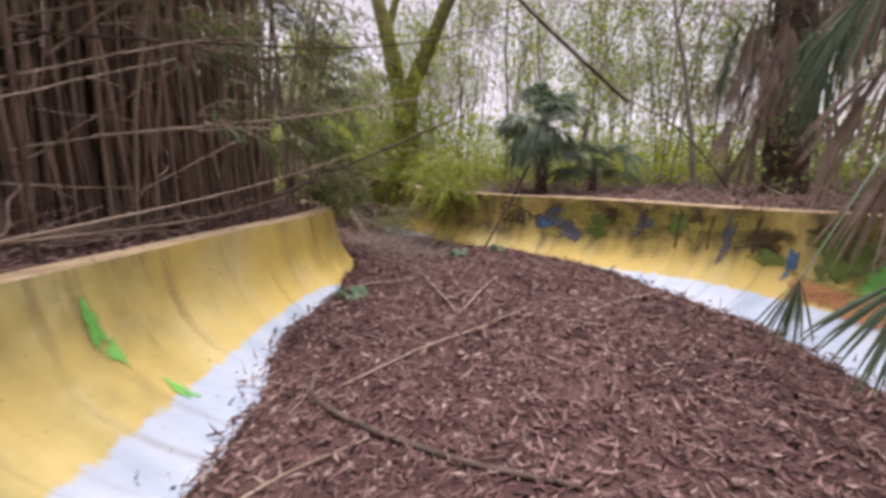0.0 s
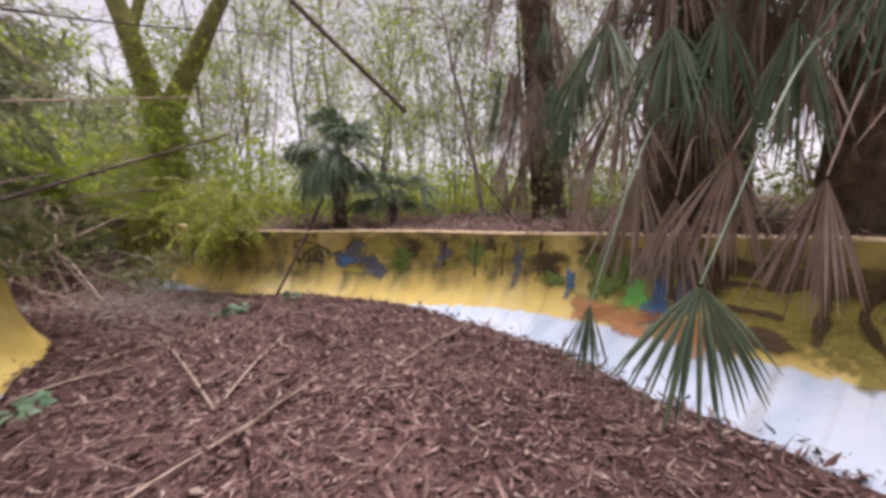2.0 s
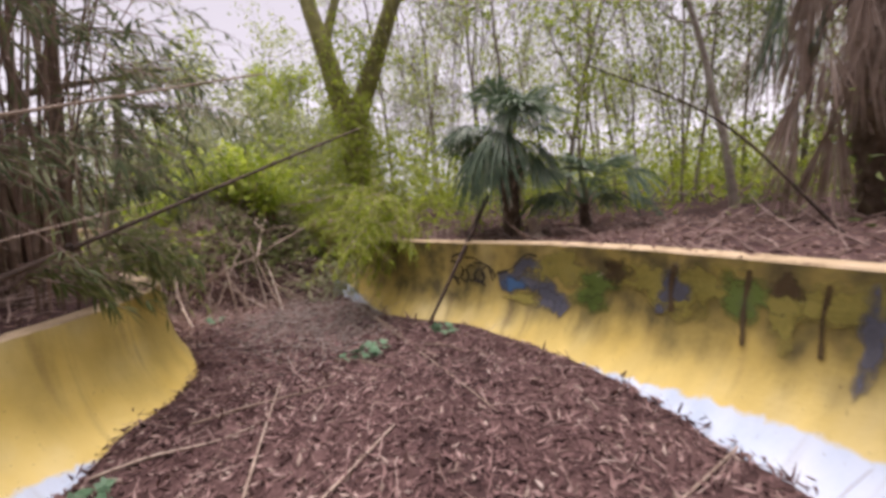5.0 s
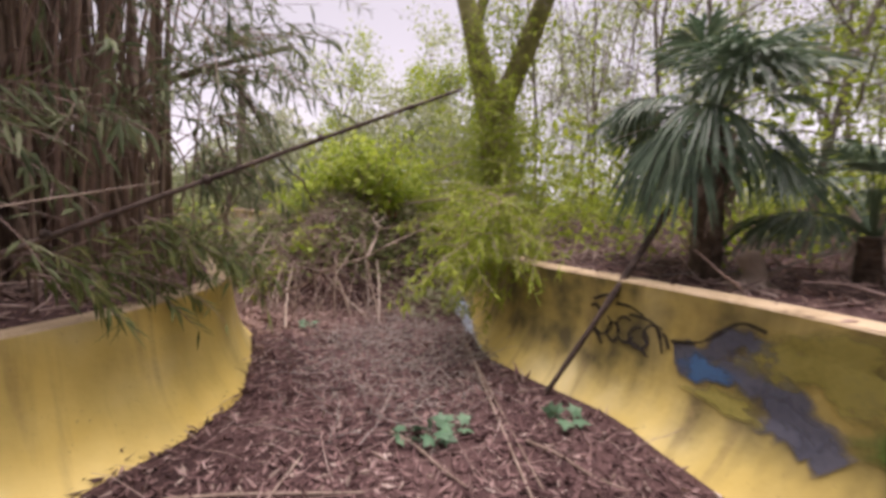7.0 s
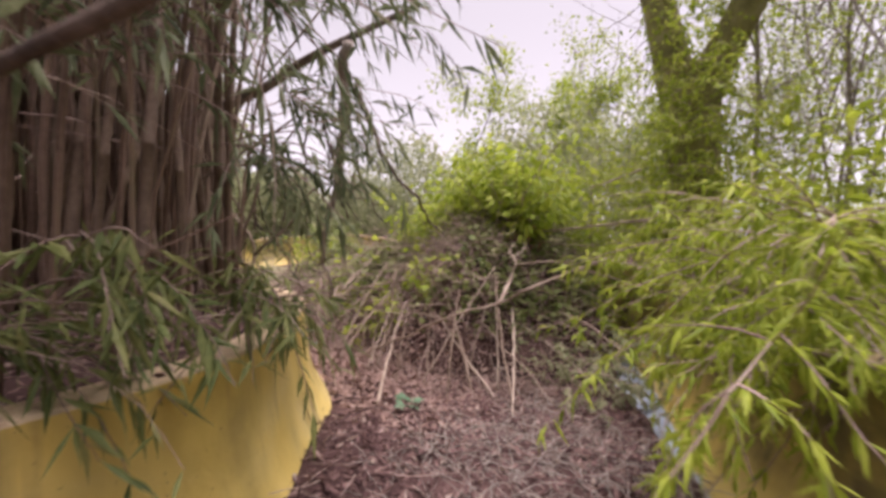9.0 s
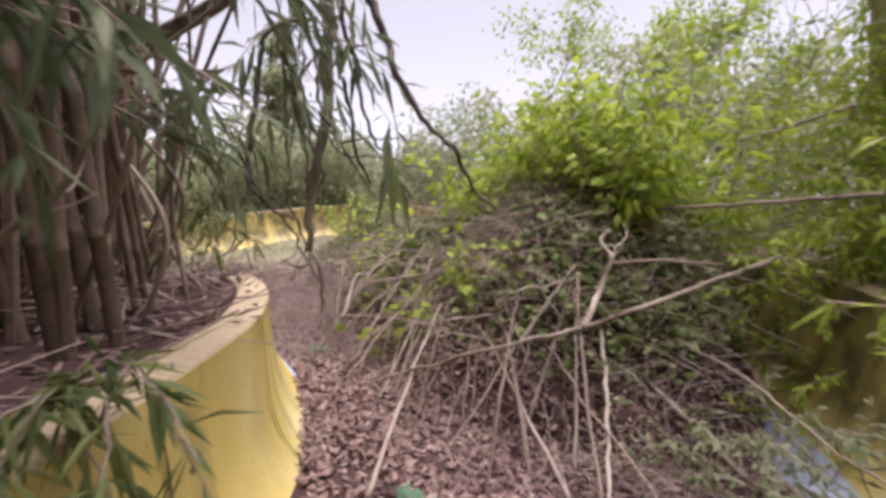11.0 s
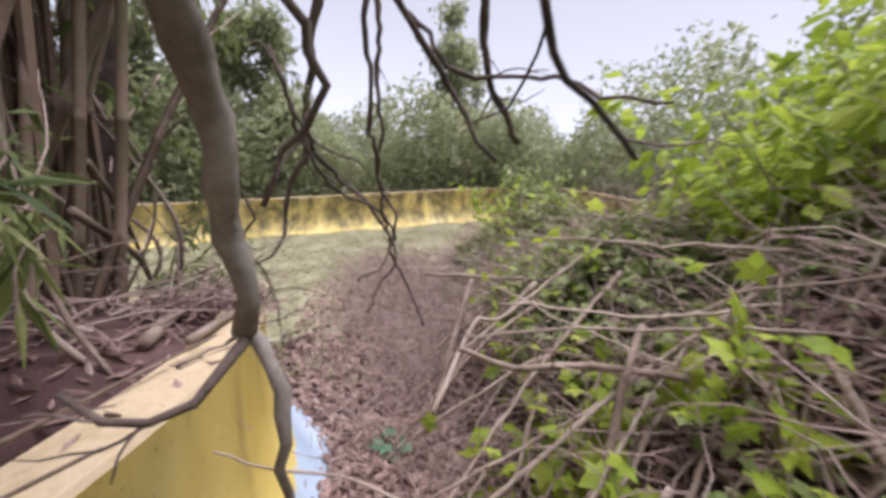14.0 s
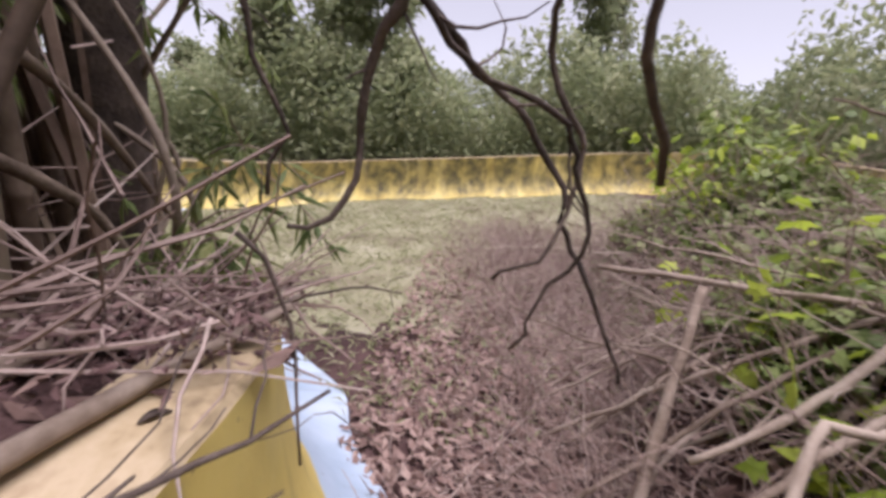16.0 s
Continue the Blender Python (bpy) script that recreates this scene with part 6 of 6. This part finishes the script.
    keep = ~close | (rng.random(len(x)) < 0.22)
    p = np.stack([x, y, z + rng.uniform(0.002, 0.03, len(x)) * np.where(close, 0.3, 1)], 1)[keep]
    e.blades(p, rng.normal(size=p.shape) * (1, 1, 0.25), rng.uniform(0.04, 0.12, len(p)), rng.uniform(0.012, 0.035, len(p)), 0.3, 0.0)
    stuff(e, "bank_leaf_litter", DEADLEAF, "brown leaf litter on the banks and wall tops", "leaf litter")
    g = Acc()
    n = 36000
    x, y = rng.uniform(-14.9, -5.6, n), rng.uniform(0.5, 12, n)
    k = inside(x, y)
    x, y = x[k], y[k]
    p = np.stack([x, y, ground_height(x, y)], 1)
    g.blades(p, rng.normal(size=p.shape) * (0.6, 0.6, 0.1) + np.array((0, 0, 0.6)), rng.uniform(0.08, 0.22, len(p)), 0.016, 0.2, 0.6)
    stuff(g, "dry_grass", GRASS, "pale yellow-green dry grass in the far channel", "grass")


mulch_chips()


def seedling(x, y, leaves, size):
    root = thing("seedling", "small ivy-leaved green seedling in the mulch", "plant", "seedlings", tuple(place_on(x, y)))
    a = Acc()
    for k in range(leaves):
        az = k * 2.4
        q = np.array((np.cos(az) * 0.05, np.sin(az) * 0.05, 0.05 + 0.01 * k))
        a.tube([(0, 0, -0.01), q], [0.002, 0.0015], 4, False)
        a.lobed([q], [(np.cos(az), np.sin(az), 0.1)], size)
    a.part("leaves", SEED, root)


for x, y, n, sz in ((0.22, 5.98, 6, 0.11), (0.3, 6.1, 5, 0.1), (0.96, 6.52, 5, 0.12), (0.05, 5.9, 4, 0.09), (-1.05, 4.15, 5, 0.12), (-1.0, 4.3, 4, 0.1), (-4.75, 8.0, 6, 0.09), (-2.3, 7.6, 5, 0.1)):
    seedling(x, y, n, sz)


# ---- small finds ----
def curled_leaf(x, y, z, size, az):
    """One dead leaf rolled along its midrib."""
    a = Acc()
    t = np.linspace(-1, 1, 7)
    v = []
    for u in np.linspace(0, 1, 6):
        w = size * 0.32 * np.sin(np.pi * (0.08 + 0.88 * u))
        for m in t:
            an = m * 1.7
            q = np.array((np.sin(an) * w * 0.6, (u - 0.5) * size, w * 0.6 * (1 - np.cos(an)) + 0.06 * size * np.sin(u * 3)))
            v.append((q[0] * np.cos(az) - q[1] * np.sin(az), q[0] * np.sin(az) + q[1] * np.cos(az), q[2]))
    f = [(i * 7 + k, i * 7 + k + 1, (i + 1) * 7 + k + 1, (i + 1) * 7 + k) for i in range(5) for k in range(6)]
    a.add(v, f)
    ob = a.part("curled_leaf", DARKBARK, None, "", True)
    ob.location = (x, y, z)
    tagged(ob, "dark brown curled dead leaf on the wall top", "leaf", "leaves on the wall")


for x, y, z, sz, az in ((-4.68, 7.26, 0.985, 0.09, 0.4), (-4.38, 7.2, 0.985, 0.07, 1.6), (-4.45, 7.28, 0.98, 0.04, 0.9), (-3.3, 7.1, 1.005, 0.05, 2.0), (-2.4, 6.55, 1.005, 0.05, 0.2), (-2.0, 6.2, 1.005, 0.04, 1.1)):
    curled_leaf(x, y, z, sz, az)


def red_tuft():
    root = thing("red_leaf_tuft", "tuft of rust-red dead leaves on the brush", "leaves", at=tuple(place_on(-2.62, 10.0, 0.1)))
    a = Acc()
    p = rng.normal(size=(46, 3)) * (0.14, 0.14, 0.1) + np.array((0, 0, 0.08))
    a.blades(p, rng.normal(size=p.shape), rng.uniform(0.06, 0.13, 46), 0.04, 0.3, 0.2)
    tagged(a.part("foliage", REDLEAF, root), kind="stuff")


red_tuft()
REDLEAF_SPOT = (-3.55, 7.95)
root_red = thing("red_leaf_tuft", "few red-brown leaves in the channel litter", "leaves", at=tuple(place_on(*REDLEAF_SPOT, 0.02)))
red_acc = Acc()
red_acc.blades(rng.normal(size=(14, 3)) * (0.08, 0.08, 0.01), rng.normal(size=(14, 3)) * (1, 1, 0.3), 0.08, 0.04)
tagged(red_acc.part("foliage", REDLEAF, root_red), kind="stuff")

crack = thing("wall_crack", "dark vertical crack down the yellow wall", "crack")
for x, y in ((-3.05, 7.08), (-2.3, 6.58)):
    sc = s_of(inner, x, y)
    stroke(crack, inner, 1, [(sc, 0.97), (sc + 0.012, 0.7), (sc - 0.005, 0.4), (sc + 0.01, 0.12)], 0.02, P_BROWN)


def hanging_leaves():
    top = np.array((-1.87, 7.17, 2.06))
    root = thing("hanging_bamboo_twig", "bamboo twig with a few long green leaves hanging down", "bamboo", at=tuple(top))
    stem = Acc()
    line = curve([(-0.35, -0.5, 0.5), (-0.12, -0.2, 0.25), (0.0, 0.0, -0.15), (0.02, 0.02, -0.36)], 0.05)
    stem.tube(line, np.linspace(0.004, 0.0015, len(line)), 5)
    stem.part("stem", STICK, root, "", True)
    for q, d, ln in (((0.0, 0.0, -0.33), (-0.25, 0.75, -0.35), 0.2), ((0.02, 0.02, -0.36), (-0.1, 0.25, -0.9), 0.2), ((0.01, 0.0, -0.3), (0.1, -0.3, -0.9), 0.18), ((0.0, 0.0, -0.25), (0.0, 0.1, -1.0), 0.22), ((0.02, 0.02, -0.36), (-0.3, 0.45, -0.7), 0.17), ((0.0, 0.0, -0.2), (0.2, -0.2, -0.8), 0.16)):
        a = Acc()
        a.blades([q], [d], ln, ln * 0.17, 0.2, 0.25)
        a.part("leaf", HLEAF if ln < 0.19 else GLEAF, root, "long narrow green leaf")


hanging_leaves()


def wall_end_litter():
    """Twigs and dead leaves heaped on the wall top where it dips."""
    a, b = Acc(), Acc()
    for k in range(260):
        x = rng.uniform(-5.7, -4.55)
        i = int(near(np.array([x]), np.array([7.2 if x > -5.2 else 6.8]), inner)[1][0])
        q = np.array(wall_point(inner, 1, i, -rng.uniform(-0.02, 0.4), inner[i, 2] + rng.uniform(0.01, 0.1)))
        az = rng.uniform(0, 6.28)
        a.tube(wander(q, (np.cos(az), np.sin(az), rng.normal(0.1, 0.2)), rng.uniform(0.1, 0.45), 4, 0.25), np.linspace(rng.uniform(0.002, 0.006), 0.0015, 5), 5, False)
        p = q + rng.normal(size=(16, 3)) * (0.08, 0.05, 0.015) - np.array((0, 0, 0.02))
        b.blades(p, rng.normal(size=(16, 3)) * (1, 1, 0.3), rng.uniform(0.015, 0.045, 16), 0.012, 0.3, 0.05)
    stuff(a, "wall_top_twigs", STICKS, "dry twigs heaped on the dipping wall top", "twigs")
    stuff(b, "wall_top_leaves", CHIP, "brown dead leaves heaped on the dipping wall top", "leaf litter")


wall_end_litter()
for pts, r in (([(-4.15, 7.3, 1.01), (-4.3, 7.38, 1.03), (-4.42, 7.42, 1.0), (-4.5, 7.5, 1.02)], 0.006), ([(-4.0, 7.2, 1.0), (-4.2, 7.3, 1.01), (-4.35, 7.34, 0.995)], 0.005), ([(-4.62, 7.3, 1.2), (-4.66, 7.36, 1.05), (-4.6, 7.4, 0.88), (-4.58, 7.42, 0.8)], 0.005), ([(-4.75, 7.2, 0.97), (-4.95, 7.35, 0.98), (-5.1, 7.5, 0.93)], 0.005)):
    crooked("wall_twig", pts, r, r * 0.5, DARKBARK, "thin dark twig lying over the wall top", "twig", "twigs on the wall", 5, 0.006, 3)


# ---- stones and a stump on the bank ----
def stump():
    root = thing("palm_stump", "pale grey weathered stump on the bank", "stump", at=(2.15, 7.35, drop(2.15, 7.35)))
    a = Acc()
    t = np.linspace(0, 1, 7)
    a.tube(np.stack([0.03 * np.sin(t * 4), 0.02 * t, t * 0.3 - 0.04], 1), 0.085 * (1.15 - 0.35 * t) * (1 + 0.1 * np.sin(t * 9)), 11)
    a.part("body", STICK, root, "", True)
    for k in range(5):
        b = Acc()
        az = k * 1.26
        b.tube([(np.cos(az) * 0.05, np.sin(az) * 0.05, 0.05), (np.cos(az) * 0.14, np.sin(az) * 0.14, 0.02), (np.cos(az) * 0.24, np.sin(az) * 0.24, -0.03)], [0.03, 0.022, 0.01], 6)
        b.part("root", STICK, root)


stump()
